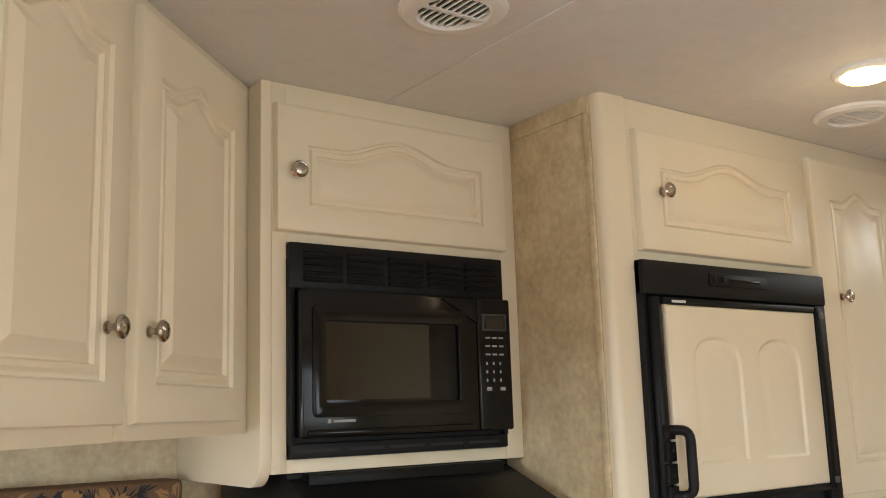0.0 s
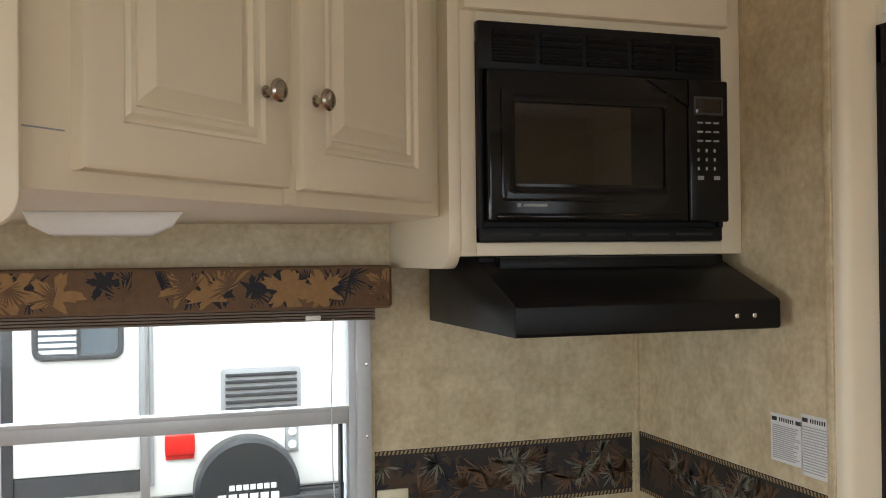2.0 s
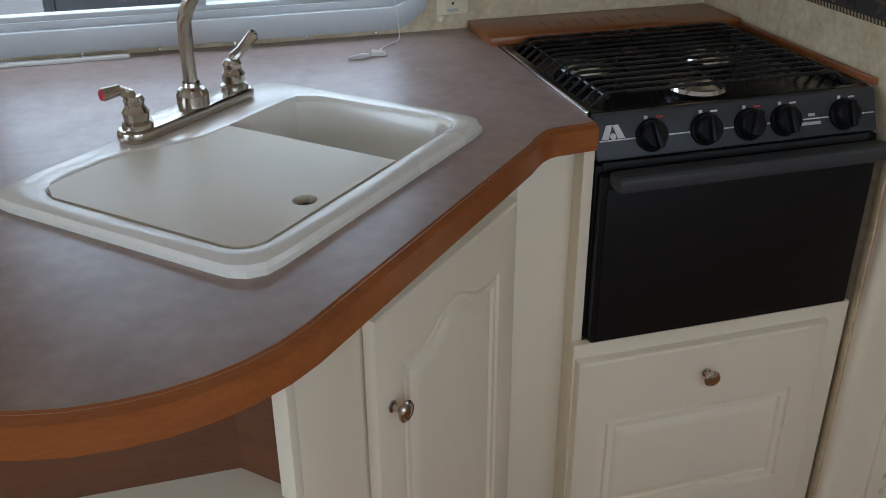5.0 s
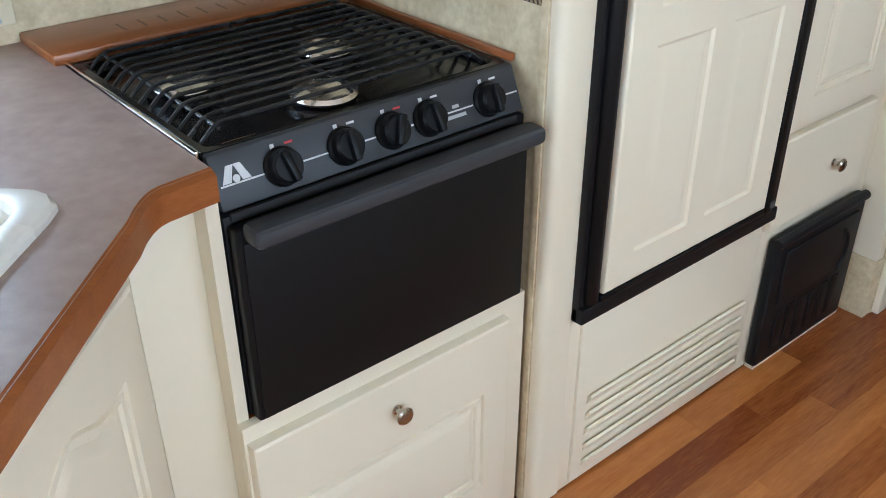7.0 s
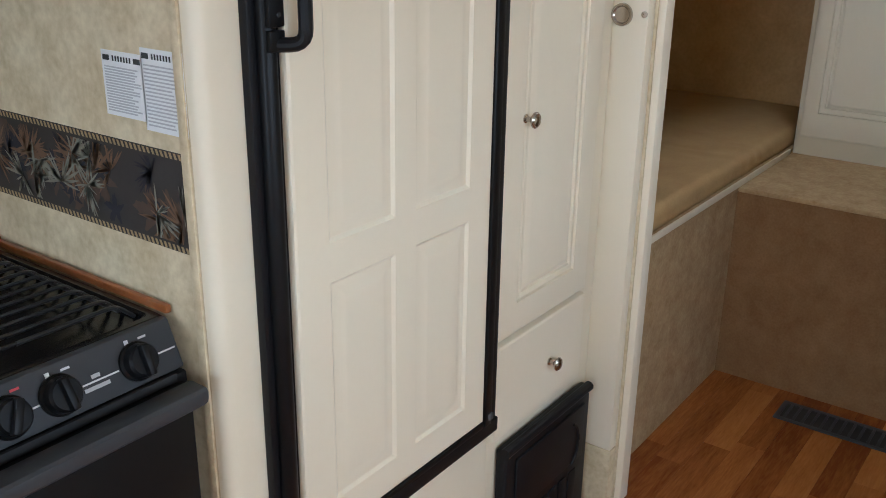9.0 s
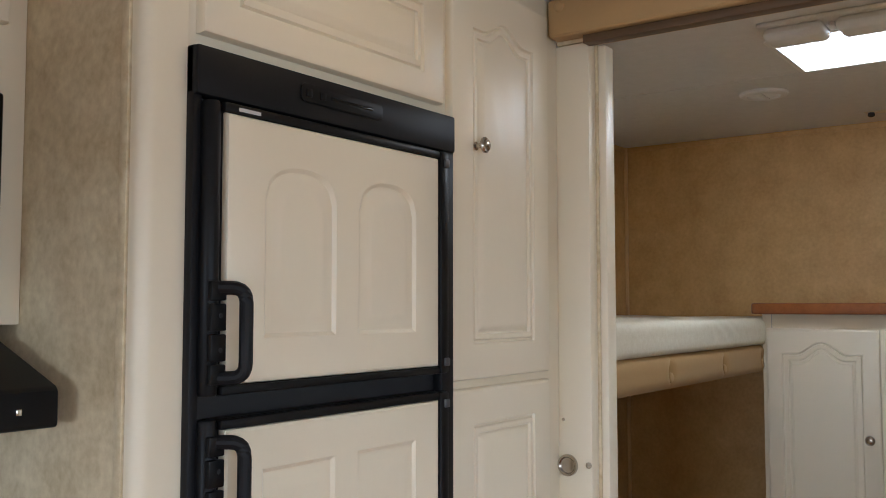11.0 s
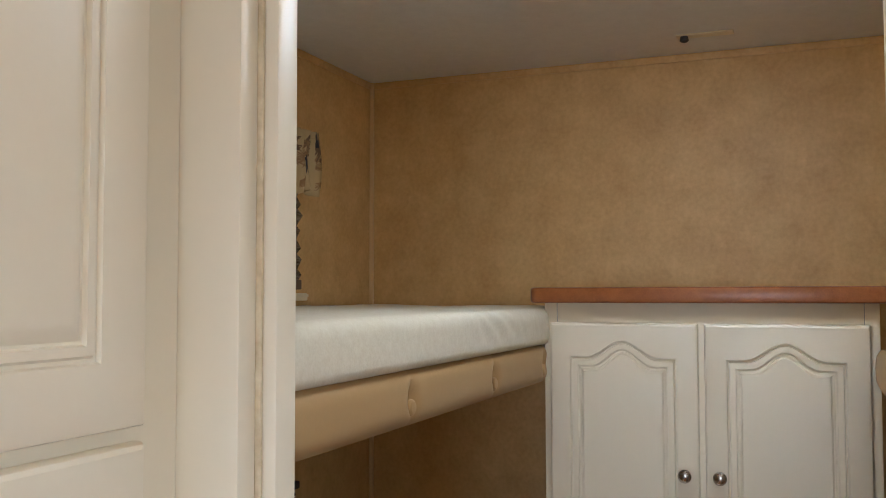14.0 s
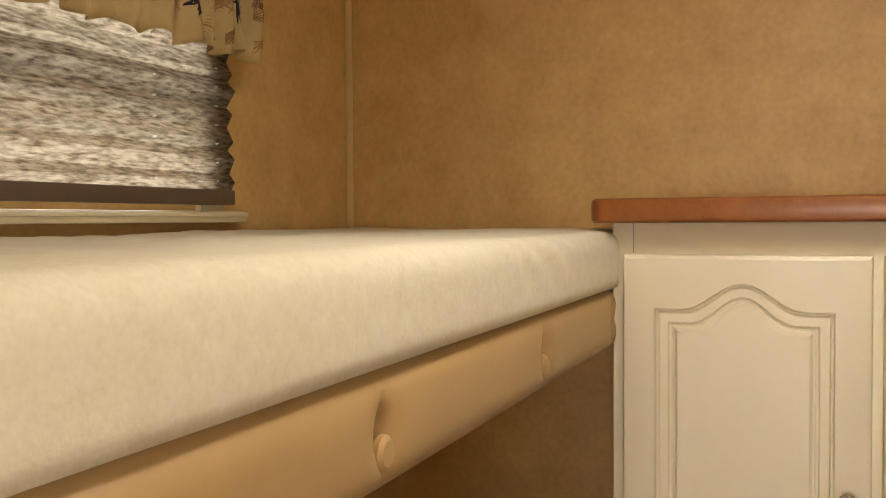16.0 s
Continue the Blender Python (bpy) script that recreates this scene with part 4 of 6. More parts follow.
# grate: bent bars across the top
for gx in (1.122, 1.335, 1.546):
    part("grate_frame", tube([(gx, 1.80, 0.8995), (gx, 2.165, 0.8995)], 0.0031, 8), IRON, stove)
for i in range(13):
    yy = 1.805 + i * 0.0295
    part("grate_bar", tube(bend([(SX0 + 0.018, yy, 0.880), (SX0 + 0.046, yy, 0.905), (SX1 - 0.046, yy, 0.905), (SX1 - 0.018, yy, 0.880)], 0.012, 3), 0.0031, 8), IRON, stove)
for bx_, by_, br in ((1.305, 1.838, 0.048), (1.170, 1.995, 0.044), (1.412, 1.995, 0.044)):
    b = part("burner", lathe([(br * 1.25, 0), (br * 1.2, 0.006), (br * 0.7, 0.008), (br * 0.7, 0.02)], Matrix.Translation((bx_, by_, 0.874)), 24), BLACK_GLOSS, stove)
    part("burner_cap", lathe([(br * 0.95, 0.0), (br, 0.004), (br * 0.92, 0.010), (br * 0.55, 0.014), (br * 0.45, 0.012), (0, 0.012)], Matrix.Translation((bx_, by_, 0.884)), 28), BURNER, b)

drawer = thing("stove_drawer_cabinet", 1.33, 1.72, 0, "cream base cabinet with one drawer under the stove", "cabinet")
part("face_frame", box(1.052, 1.594, 1.708, 1.724, 0.0, 0.499, 0.001), CREAM_FRAME, drawer)
part("side_panel", box(1.054, 1.072, 1.7245, 1.759, 0, 0.846), CREAM_FRAME, drawer)
w = 0.49
dd = part("drawer_front", place(panel_door(w, 0.41, 0.018, [(0, w, 0, 0.41, (0.05, 0.05, 0.06, 0.125), 0.0)]), Matrix.Translation((1.056, 1.708, 0.062))), CREAM, drawer)
knob(dd, 1.303, 1.690, 0.410)

# ---- overhead cabinets, microwave and hood ----
YM = 1.94
over = thing("overhead_cabinet", 0.68, 1.9, 1.6, "cream overhead cabinet with two doors above the sink", "cabinet")
DIAG_UP = Matrix.Translation((0.700, 1.683, 0)) @ Matrix.Rotation(radians(44), 4, "Z")   # front plane, u along it
ca, sa = math.cos(radians(44)), math.sin(radians(44))
f0, f1 = (0.700 - 0.43 * ca, 1.683 - 0.43 * sa), (1.021, 1.683 + 0.321 / ca * sa)
part("body", prism([f0, f1, (1.021, YW - 0.002), (-0.10, YW - 0.002), (-0.10, f0[1])], 1.592, ZC - 0.001, 0.002), CREAM_FRAME, over)
part("bottom_joint", place(box(0.004, 0.030, -0.006, -0.0005, 1.594, 1.640, 0.001), DIAG_UP), CREAM_FRAME, over)
part("filler_joint", place(box(-0.42, -0.345, -0.0015, 0.0, 1.652, 1.6535), DIAG_UP), RV_GREY, over)
for u0, u1, ku, kz in ((-0.336, 0.004, -0.049, 1.735), (0.029, 0.398, 0.058, 1.738)):
    w, h = u1 - u0, 0.588
    d = part("door", place(panel_door(w, h, 0.018, [(0, w, 0, h, (0.046, 0.046, 0.046, 0.055), 0.030)], steps=((0, 0), (0.003, -0.006), (0.008, -0.007), (0.013, -0.003), (0.020, -0.003), (0.023, -0.009), (0.026, -0.009), (0.046, 0.0005), (0.054, 0.0005))), DIAG_UP @ Matrix.Translation((u0, 0, 1.614))), CREAM, over)
    kp = DIAG_UP @ Vector((ku, -0.018, kz))
    part("knob", lathe(KNOB, Matrix.Translation(kp) @ Matrix.Rotation(radians(44), 4, "Z") @ FACE_SOUTH, 24), NICKEL, d, "brushed nickel knob")
endp = thing("end_cabinet", 0.1, 1.4, 1.55, "cream overhead end panel with a rounded lower corner", "cabinet")
part("end_panel", upright(prism(rounded(-0.35, 0.420, 1.552, ZC - 0.001, (0, 0.032, 0, 0), 6), 0.0, 0.020, 0.003), f0[1] - 0.001), CREAM, endp)
part("side_panel", box(-0.35, -0.332, f0[1], YW - 0.002, 1.552, ZC - 0.001, 0.002), CREAM_FRAME, endp)
ucl = thing("under_cabinet_light", 0.47, 1.88, 1.58, "white plastic under-cabinet light with a clear lens", "lamp")
pts = [(0.365, 0.0), (0.375, -0.020), (0.40, -0.034), (0.54, -0.034), (0.57, -0.02), (0.585, 0.0)]
bm = prism(pts, 0, 0.11, 0.004)
part("lens", place(bm, Matrix.Translation((0, 1.955, 1.5925)) @ STAND), WHITE, ucl)
part("mount", box(0.372, 0.578, 1.855, 1.955, 1.586, 1.592, 0.002), WHITE, ucl)

mc = thing("microwave_cabinet", 1.32, 2.1, 1.5, "cream cabinet around the microwave with a flip-up door", "cabinet")
prof = rounded(YM, YW - 0.002, 1.500, ZC - 0.001, (0.045, 0.0, 0, 0), 6)
bm = prism(prof, 0, 0.022, 0.002)
part("side_panel", place(bm, Matrix(((0, 0, 1, 1.022), (1, 0, 0, 0), (0, 1, 0, 0), (0, 0, 0, 1)))), CREAM, mc)
part("face_frame", join(box(1.044, 1.072, YM, YM + 0.018, 1.522, ZC - 0.001, 0.001), box(1.560, XP - 0.001, YM, YM + 0.018, 1.522, ZC - 0.001, 0.001), box(1.072, 1.560, YM, YM + 0.018, 1.522, 1.545, 0.001), box(1.072, 1.560, YM, YM + 0.018, 1.925, 1.95, 0.001), box(1.072, 1.560, YM, YM + 0.018, 2.16, ZC - 0.001, 0.001)), CREAM_FRAME, mc)
part("bottom", box(1.044, XP - 0.001, YM + 0.018, YW - 0.002, 1.522, 1.535), CREAM_FRAME, mc)
w, h = 0.525, 0.238
d = part("door", place(panel_door(w, h, 0.018, [(0, w, 0, h, (0.055, 0.055, 0.040, 0.034), 0.034)]), Matrix.Translation((1.046, YM, 1.944))), CREAM, mc)
knob(d, 1.081, YM - 0.018, 2.054)

mw = thing("microwave_oven", 1.32, 2.0, 1.55, "black built-in microwave oven with a louvred trim kit", "microwave")
part("case", box(1.085, 1.545, YM - 0.002, 2.28, 1.552, 1.90), BLACK_MATT, mw)
part("trim_frame", join(box(1.072, 1.556, YM - 0.014, YM - 0.001, 1.842, 1.926, 0.003), box(1.074, 1.554, YM - 0.014, YM - 0.001, 1.546, 1.572, 0.003), box(1.072, 1.082, YM - 0.014, YM - 0.001, 1.57, 1.845, 0.002), box(1.548, 1.556, YM - 0.014, YM - 0.001, 1.57, 1.845, 0.002)), BLACK_MATT, mw)
for g in range(5):
    for i in range(5):
        x0 = 1.098 + g * 0.090
        b = box(x0, x0 + 0.080, -0.0035, 0.0035, -0.0035, 0.0035, 0.001)
        part("louvre", place(b, Matrix.Translation((0, YM - 0.016, 1.860 + i * 0.0115)) @ Matrix.Rotation(radians(35), 4, "X")), BLACK_MATT, mw)
for g in range(5):
    part("lower_slot", box(1.095 + g * 0.09, 1.170 + g * 0.09, YM - 0.0148, YM - 0.0138, 1.556, 1.561), RUBBER, mw)
mdoor = part("door", box(1.083, 1.470, YM - 0.034, YM - 0.004, 1.580, 1.840, 0.005, 3), BLACK_GLOSS, mw)
fr = rim(rounded(1.105, 1.440, 1.615, 1.812, 0.010, 3), rounded(1.130, 1.420, 1.640, 1.785, 0.006, 3), 0.0, 0.004, 0.001)
part("window_bezel", upright(fr, YM - 0.034), BLACK_GLOSS, mdoor)
part("window_glass", box(1.128, 1.352, YM - 0.0362, YM - 0.0335, 1.645, 1.782), SMOKED, mdoor, "dark see-through glass")
part("maker_mark", box(1.145, 1.190, YM - 0.0348, YM - 0.0338, 1.606, 1.611), RV_GREY, mdoor)
part("maker_mark", box(1.134, 1.141, YM - 0.0348, YM - 0.0338, 1.605, 1.612), RV_GREY, mdoor)
part("lower_bar", box(1.095, 1.455, YM - 0.040, YM - 0.030, 1.584, 1.594, 0.003), BLACK_GLOSS, mdoor)
part("door_scoop", upright(prism([(1.385, 1.835), (1.468, 1.835), (1.468, 1.79), (1.45, 1.80)], 0, 0.003, 0.001), YM - 0.034), BLACK_GLOSS, mdoor)
ctrl = part("control_panel", box(1.472, 1.556, YM - 0.034, YM - 0.004, 1.580, 1.840, 0.005, 3), BLACK_GLOSS, mw)
part("display", box(1.484, 1.540, YM - 0.0355, YM - 0.0335, 1.778, 1.806, 0.001), SMOKED, ctrl)
part("display_rim", upright(rim(rounded(1.481, 1.543, 1.775, 1.809, 0.003, 2), rounded(1.485, 1.539, 1.779, 1.805, 0.002, 2), 0.0, 0.002), YM - 0.0345), STEEL_DARK, ctrl)
for r in range(7):
    for c in range(3):
        x0, zz = 1.489 + c * 0.017, 1.763 - r * 0.0165
        hh, ww = (0.0035, 0.012) if r < 3 else (0.006, 0.004)
        if r == 6:
            if c == 1:
                continue
            hh, ww = 0.007, 0.013
        part("button", box(x0, x0 + ww, YM - 0.0350, YM - 0.0338, zz - hh, zz, 0.0008), RV_GREY, ctrl)

hood = thing("range_hood", 1.33, 2.0, 1.39, "black sloping range hood under the microwave", "range hood")
HX0, HX1 = 1.080, 1.574
hb = bmesh.new()
prof = [(2.25, 1.392), (1.792, 1.392), (1.788, 1.396), (1.788, 1.440), (1.794, 1.446), (1.955, 1.510), (1.955, 1.521), (2.25, 1.521)]
vs = [[hb.verts.new((x, y, z)) for y, z in prof] for x in (HX0, HX1)]
for i in range(len(prof)):
    j = (i + 1) % len(prof)
    hb.faces.new((vs[0][i], vs[0][j], vs[1][j], vs[1][i]))
hb.faces.new(vs[0])
hb.faces.new(vs[1])
bmesh.ops.recalc_face_normals(hb, faces=hb.faces)
bmesh.ops.bevel(hb, geom=[e for e in hb.edges if e.calc_face_angle(0) > 0.6], offset=0.003, segments=2, profile=0.5, affect="EDGES")
part("hood_body", hb, BLACK, hood)
part("upper_step", box(HX0 + 0.03, HX1 - 0.03, 1.93, 1.96, 1.494, 1.520, 0.004), BLACK, hood)
part("duct_box", box(1.15, 1.52, 2.2505, YW - 0.003, 1.40, 1.52), BLACK_MATT, hood)
for x in (1.480, 1.515):
    part("switch", box(x, x + 0.008, 1.7855, 1.789, 1.412, 1.420, 0.001), CHROME, hood)

# ---- safety stickers ----
for y0, y1, z0, z1, seed in ((1.776, 1.860, 1.150, 1.235, 3), (1.697, 1.778, 1.140, 1.245, 4)):
    st = thing("warning_sticker", XP, (y0 + y1) / 2, z0, "white warning sticker with fine print on the partition", "sticker", "warning stickers")
    part("paper", box(XP - 0.0012, XP - 0.0002, y0, y1, z0, z1), STICKER, st)
    for h0, h1 in ((0.04, 0.20), (0.80, 0.96)):
        part("heading_block", box(XP - 0.0018, XP - 0.0011, y0 + (y1 - y0) * h0, y0 + (y1 - y0) * h1, z1 - 0.013, z1 - 0.006), INK_DARK, st)
    for k in range(7):
        hy = y0 + (y1 - y0) * (0.27 + 0.07 * k)
        part("heading_mark", box(XP - 0.0018, XP - 0.0011, hy, hy + 0.0026, z1 - 0.013, z1 - 0.006), INK_DARK, st)
    rnd = random.Random(seed)
    for i in range(17):
        zz = z1 - 0.020 - i * (z1 - z0 - 0.024) / 17
        part("print_line", box(XP - 0.0018, XP - 0.0011, y0 + 0.005 + rnd.uniform(0, 0.02), y1 - 0.005, zz - 0.0020, zz), INK, st)

# ---- fridge and tall cabinet ----
tall = thing("tall_cabinet", 2.1, 1.7, 0, "cream built-in tall cabinet around the fridge with pantry doors", "cabinet")
FZ0, FZ1, FX0, FX1 = 0.420, 1.895, 1.674, 2.270
st = prism(rounded(XP, 1.675, YF, 1.695, (0.018, 0, 0, 0), 6), 0, ZC - 0.001)
part("corner_stile", st, CREAM_FRAME, tall)
part("face_frame", join(box(1.675, 2.7062, YF + 0.003, 1.695, FZ1, ZC - 0.001, 0.001), box(1.675, 2.27, YF + 0.003, 1.695, 0, FZ0, 0.001), box(2.262, 2.7062, YF + 0.003, 1.695, 0, FZ1, 0.001)), CREAM_FRAME, tall)
part("stile_joint", box(1.672, 1.6745, YF + 0.0005, YF + 0.004, 0, ZC), IVORY, tall)
part("side_panel", box(2.646, 2.659, 1.696, YW - 0.002, 0, ZC - 0.001), CREAM_FRAME, tall)
part("liner", box(1.68, 2.26, 1.70, 1.71, 0.4, 1.9), RUBBER, tall)
w, h = 0.555, 0.245
d = part("door", place(panel_door(w, h, 0.018, [(0, w, 0, h, (0.055, 0.055, 0.040, 0.034), 0.034)]), Matrix.Translation((1.690, YF + 0.003, 1.915))), CREAM, tall)
knob(d, 1.752, YF - 0.015, 2.035)
w = 0.364
for z0, z1, arch, kx, kz in ((1.410, 2.180, 0.03, 2.348, 1.853), (0.606, 1.394, 0.0, 2.340, 1.045)):
    h = z1 - z0
    d = part("door", place(panel_door(w, h, 0.018, [(0, w, 0, h, (0.06, 0.06, 0.06, 0.06), arch)]), Matrix.Translation((2.272, YF + 0.003, z0))), CREAM, tall)
    knob(d, kx, YF - 0.015, kz)
d = part("drawer_front", place(panel_door(w, 0.215, 0.018, [(0, w, 0, 0.215, (0.02, 0.02, 0.02, 0.02), 0.0)], steps=((0, 0), (0.002, -0.0002))), Matrix.Translation((2.272, YF + 0.003, 0.380))), CREAM, tall)
knob(d, 2.486, YF - 0.015, 0.483)
# louvred panel under the fridge
lv = part("louvre_panel", box(1.705, 2.262, YF - 0.004, YF + 0.004, 0.012, FZ0 - 0.012, 0.002), CREAM, tall)
for i in range(5):
    b = box(1.735, 2.235, -0.003, 0.004, -0.014, 0.014, 0.0015)
    part("louvre", place(b, Matrix.Translation((0, YF - 0.007, 0.050 + i * 0.040)) @ Matrix.Rotation(radians(28), 4, "X")), CREAM, lv)

fur = thing("furnace_grille", 2.45, 1.66, 0, "black metal furnace cover with pressed louvres", "grille")
part("cover", box(2.300, 2.672, 1.640, YF, 0.012, 0.352, 0.010, 3), BLACK_MATT, fur)
part("raised_field", box(2.335, 2.640, 1.634, 1.642, 0.175, 0.318, 0.005, 3), BLACK_MATT, fur)
part("top_roll", tube([(2.301, 1.645, 0.345), (2.671, 1.645, 0.345)], 0.012, 12), BLACK_MATT, fur)
arc_pts = [(2.575 + 0.035 * math.sin(radians(a)), 1.633, 0.232 + 0.055 * math.cos(radians(a))) for a in range(10, 171, 16)]
part("pressed_bead", tube(arc_pts, 0.004, 8), BLACK_MATT, fur)
for i in range(6):
    part("lower_slat", box(2.352 + i * 0.046, 2.386 + i * 0.046, 1.637, 1.6415, 0.045, 0.150, 0.002), BLACK_MATT, fur)
for x in (2.312, 2.660):
    part("screw", lathe([(0.004, 0), (0.003, 0.0015), (0, 0.002)], Matrix.Translation((x, 1.640, 0.335)) @ FACE_SOUTH, 8), CHROME, fur)
part("foot_strip", box(2.31, 2.68, 1.648, 1.67, 0.0, 0.010), CREAM_FRAME, fur)

fr = thing("refrigerator", 1.97, 1.68, FZ0, "two-door refrigerator with cream panelled doors in a black frame", "refrigerator")
part("surround", join(box(FX0, 1.690, 1.656, 1.672, FZ0, FZ1, 0.003), box(2.232, FX1, 1.652, 1.672, FZ0, FZ1, 0.003), box(FX0, FX1, 1.648, 1.672, 1.828, FZ1, 0.004), box(FX0, FX1, 1.645, 1.672, FZ0, 0.452, 0.004)), BLACK_MATT, fr)
part("backing", box(1.69, 2.25, 1.676, 1.690, FZ0, FZ1), RUBBER, fr)
part("control_strip", upright(prism(rounded(1.865, 2.055, 1.852, 1.880, 0.008, 4), 0, 0.003, 0.001), 1.648), BLACK, fr)
part("control_button", box(1.875, 1.887, 1.643, 1.646, 1.860, 1.872, 0.001), BLACK, fr)
part("control_button", box(1.905, 1.917, 1.643, 1.646, 1.860, 1.872, 0.001), BLACK, fr)
part("control_print", box(1.93, 2.03, 1.6443, 1.6455, 1.864, 1.869, 0.0005), BLACK_GLOSS, fr)
for nm, z0, z1, rows in (("freezer_door", 1.430, 1.822, 1), ("fridge_door", 0.458, 1.398, 2)):
    fd = part(nm, box(1.71, 2.22, 1.650, 1.672, z0, z1), BLACK, fr)
    part("edge_bar", lathe([(0, z0), (0.012, z0), (0.0135, z0 + 0.004), (0.0135, z1 - 0.004), (0.012, z1), (0, z1)], Matrix.Translation((1.700, 1.652, 0)), 20), BLACK, fd)
    part("hinge_edge", box(2.206, 2.230, 1.634, 1.6495, z0, z1, 0.004), BLACK, fd)
    part("top_edge", box(1.712, 2.205, 1.636, 1.6495, z1 - 0.013, z1, 0.003), BLACK, fd)
    part("bottom_edge", box(1.712, 2.205, 1.636, 1.6495, z0, z0 + 0.012, 0.003), BLACK, fd)
    w, h = 0.486, z1 - z0 - 0.026
    cells = []
    for r in range(rows):
        c0, c1 = (0, h) if rows == 1 else ((0, h * 0.505) if r == 0 else (h * 0.505, h))
        for c in (0, 1):
            lm, rm = (0.062, 0.026) if c == 0 else (0.026, 0.062)
            cells.append((c * w / 2, (c + 1) * w / 2, c0, c1, (lm, rm, 0.055 if r == 0 else 0.03, 0.055 if (r == rows - 1) else 0.03), -0.045 if rows == 1 else 0.0))
    part("door_panel", place(panel_door(w, h, 0.012, cells, steps=((0, 0), (0.006, -0.0045), (0.013, -0.005), (0.028, 0.0), (0.034, 0.0))), Matrix.Translation((1.7195, 1.6498, z0 + 0.013))), CREAM, fd, "cream panelled door insert")
    hz0, hz1 = (1.445, 1.580) if nm == "freezer_door" else (1.242, 1.378)
    hp = bend([(1.706, 1.640, hz0 + 0.008), (1.731, 1.612, hz0 + 0.008), (1.731, 1.612, hz1 - 0.008), (1.706, 1.640, hz1 - 0.008)], 0.020, 5)
    hd = part("door_handle", tube(hp, 0.0095, 12), BLACK_MATT, fd)
    for k, (a, b) in enumerate(((0.0, 0.026), (0.030, 0.066), (0.070, 0.106), (0.110, 0.136))):
        part("handle_mount", box(1.690, 1.716, 1.633, 1.642, hz0 + a, hz0 + b, 0.002), BLACK, hd)
    for zz in ((hz0 + 0.045, hz1 - 0.045)):
        part("screw", lathe([(0.0035, 0), (0.003, 0.001), (0, 0.001)], Matrix.Translation((1.706, 1.633, zz)) @ FACE_SOUTH, 8), RUBBER, hd)
    for zz in (z0 + 0.02, z1 - 0.02):
        part("hinge_cap", box(2.214, 2.228, 1.630, 1.636, zz - 0.007, zz + 0.007, 0.002), HINGE_GREY, fd)
part("maker_mark", box(1.735, 1.775, 1.6350, 1.6362, 1.812, 1.817), INK_WHITE, fr)

# ---- doorway to the bunk room ----
post = thing("door_jamb", 2.70, 1.6, 0, "folded cream accordion door stacked beside the pantry", "folding door", kind="structure")
part("jamb_panel", box(2.7065, 2.740, 1.594, 1.699, 0.165, 2.130, 0.002), CREAM, post)
part("jamb_foot", box(2.7035, 2.741, 1.591, 1.672, 0.0, 0.164, 0.002), PAPER, post)
part("jamb_trim", box(2.7405, 2.7465, 1.588, 1.630, 0.0, 2.130, 0.002), PAPER, post)
part("jamb_trim", box(2.747, 2.790, 1.572, 1.628, 0.0, 2.130, 0.004), CREAM, post)
latch = part("latch_cup", lathe([(0.0, 0.006), (0.016, 0.006), (0.019, 0.010), (0.023, 0.010), (0.024, 0.004), (0.021, 0.0)], Matrix.Translation((2.7067, 1.650, 1.203)) @ FACE_WEST, 24), NICKEL, post, "round brushed nickel latch")
part("strike_plate", lathe([(0.007, 0), (0.007, 0.002), (0.003, 0.0025), (0, 0.001)], Matrix.Translation((2.7067, 1.602, 1.206)) @ FACE_WEST, 12), NICKEL, post)
part("screw", lathe([(0.004, 0), (0.003, 0.002), (0, 0.002)], Matrix.Translation((2.7067, 1.663, 1.30)) @ FACE_WEST, 8), NICKEL, post)
head = thing("door_valance", 2.665, 0.9, 2.11, "tan vinyl padded valance with covered buttons above the doorway", "valance")
part("padded_board", box(2.655, 2.704, -0.40, YF - 0.001, 2.137, 2.2235, 0.010, 3), TAN_VINYL, head)
part("door_track", box(2.672, 2.704, -0.38, 1.590, 2.118, 2.1365, 0.002), mat("brown_track", (0.10, 0.06, 0.03), 0.5), head)


def button(parent, x, y, z, facing=FACE_WEST, r=0.011):
    part("button", lathe([(r * 1.15, -0.003), (r * 1.1, 0.001), (r * 0.8, 0.004), (0, 0.0055)], Matrix.Translation((x, y, z)) @ facing, 16), TAN_VINYL, parent)


for yy in (1.637, 1.291, 0.935, 0.58, 0.225, -0.13):
    button(head, 2.6555, yy, 2.203)

# ---- upper bunk ----
BY = 1.645
ub = thing("upper_bunk", 3.6, 2.0, 1.33, "upper bunk platform with a padded tan vinyl front rail", "bunk")
part("platform", box(2.745, 4.54, BY + 0.03, YW - 0.003, 1.36, 1.4178), CREAM_FRAME, ub)


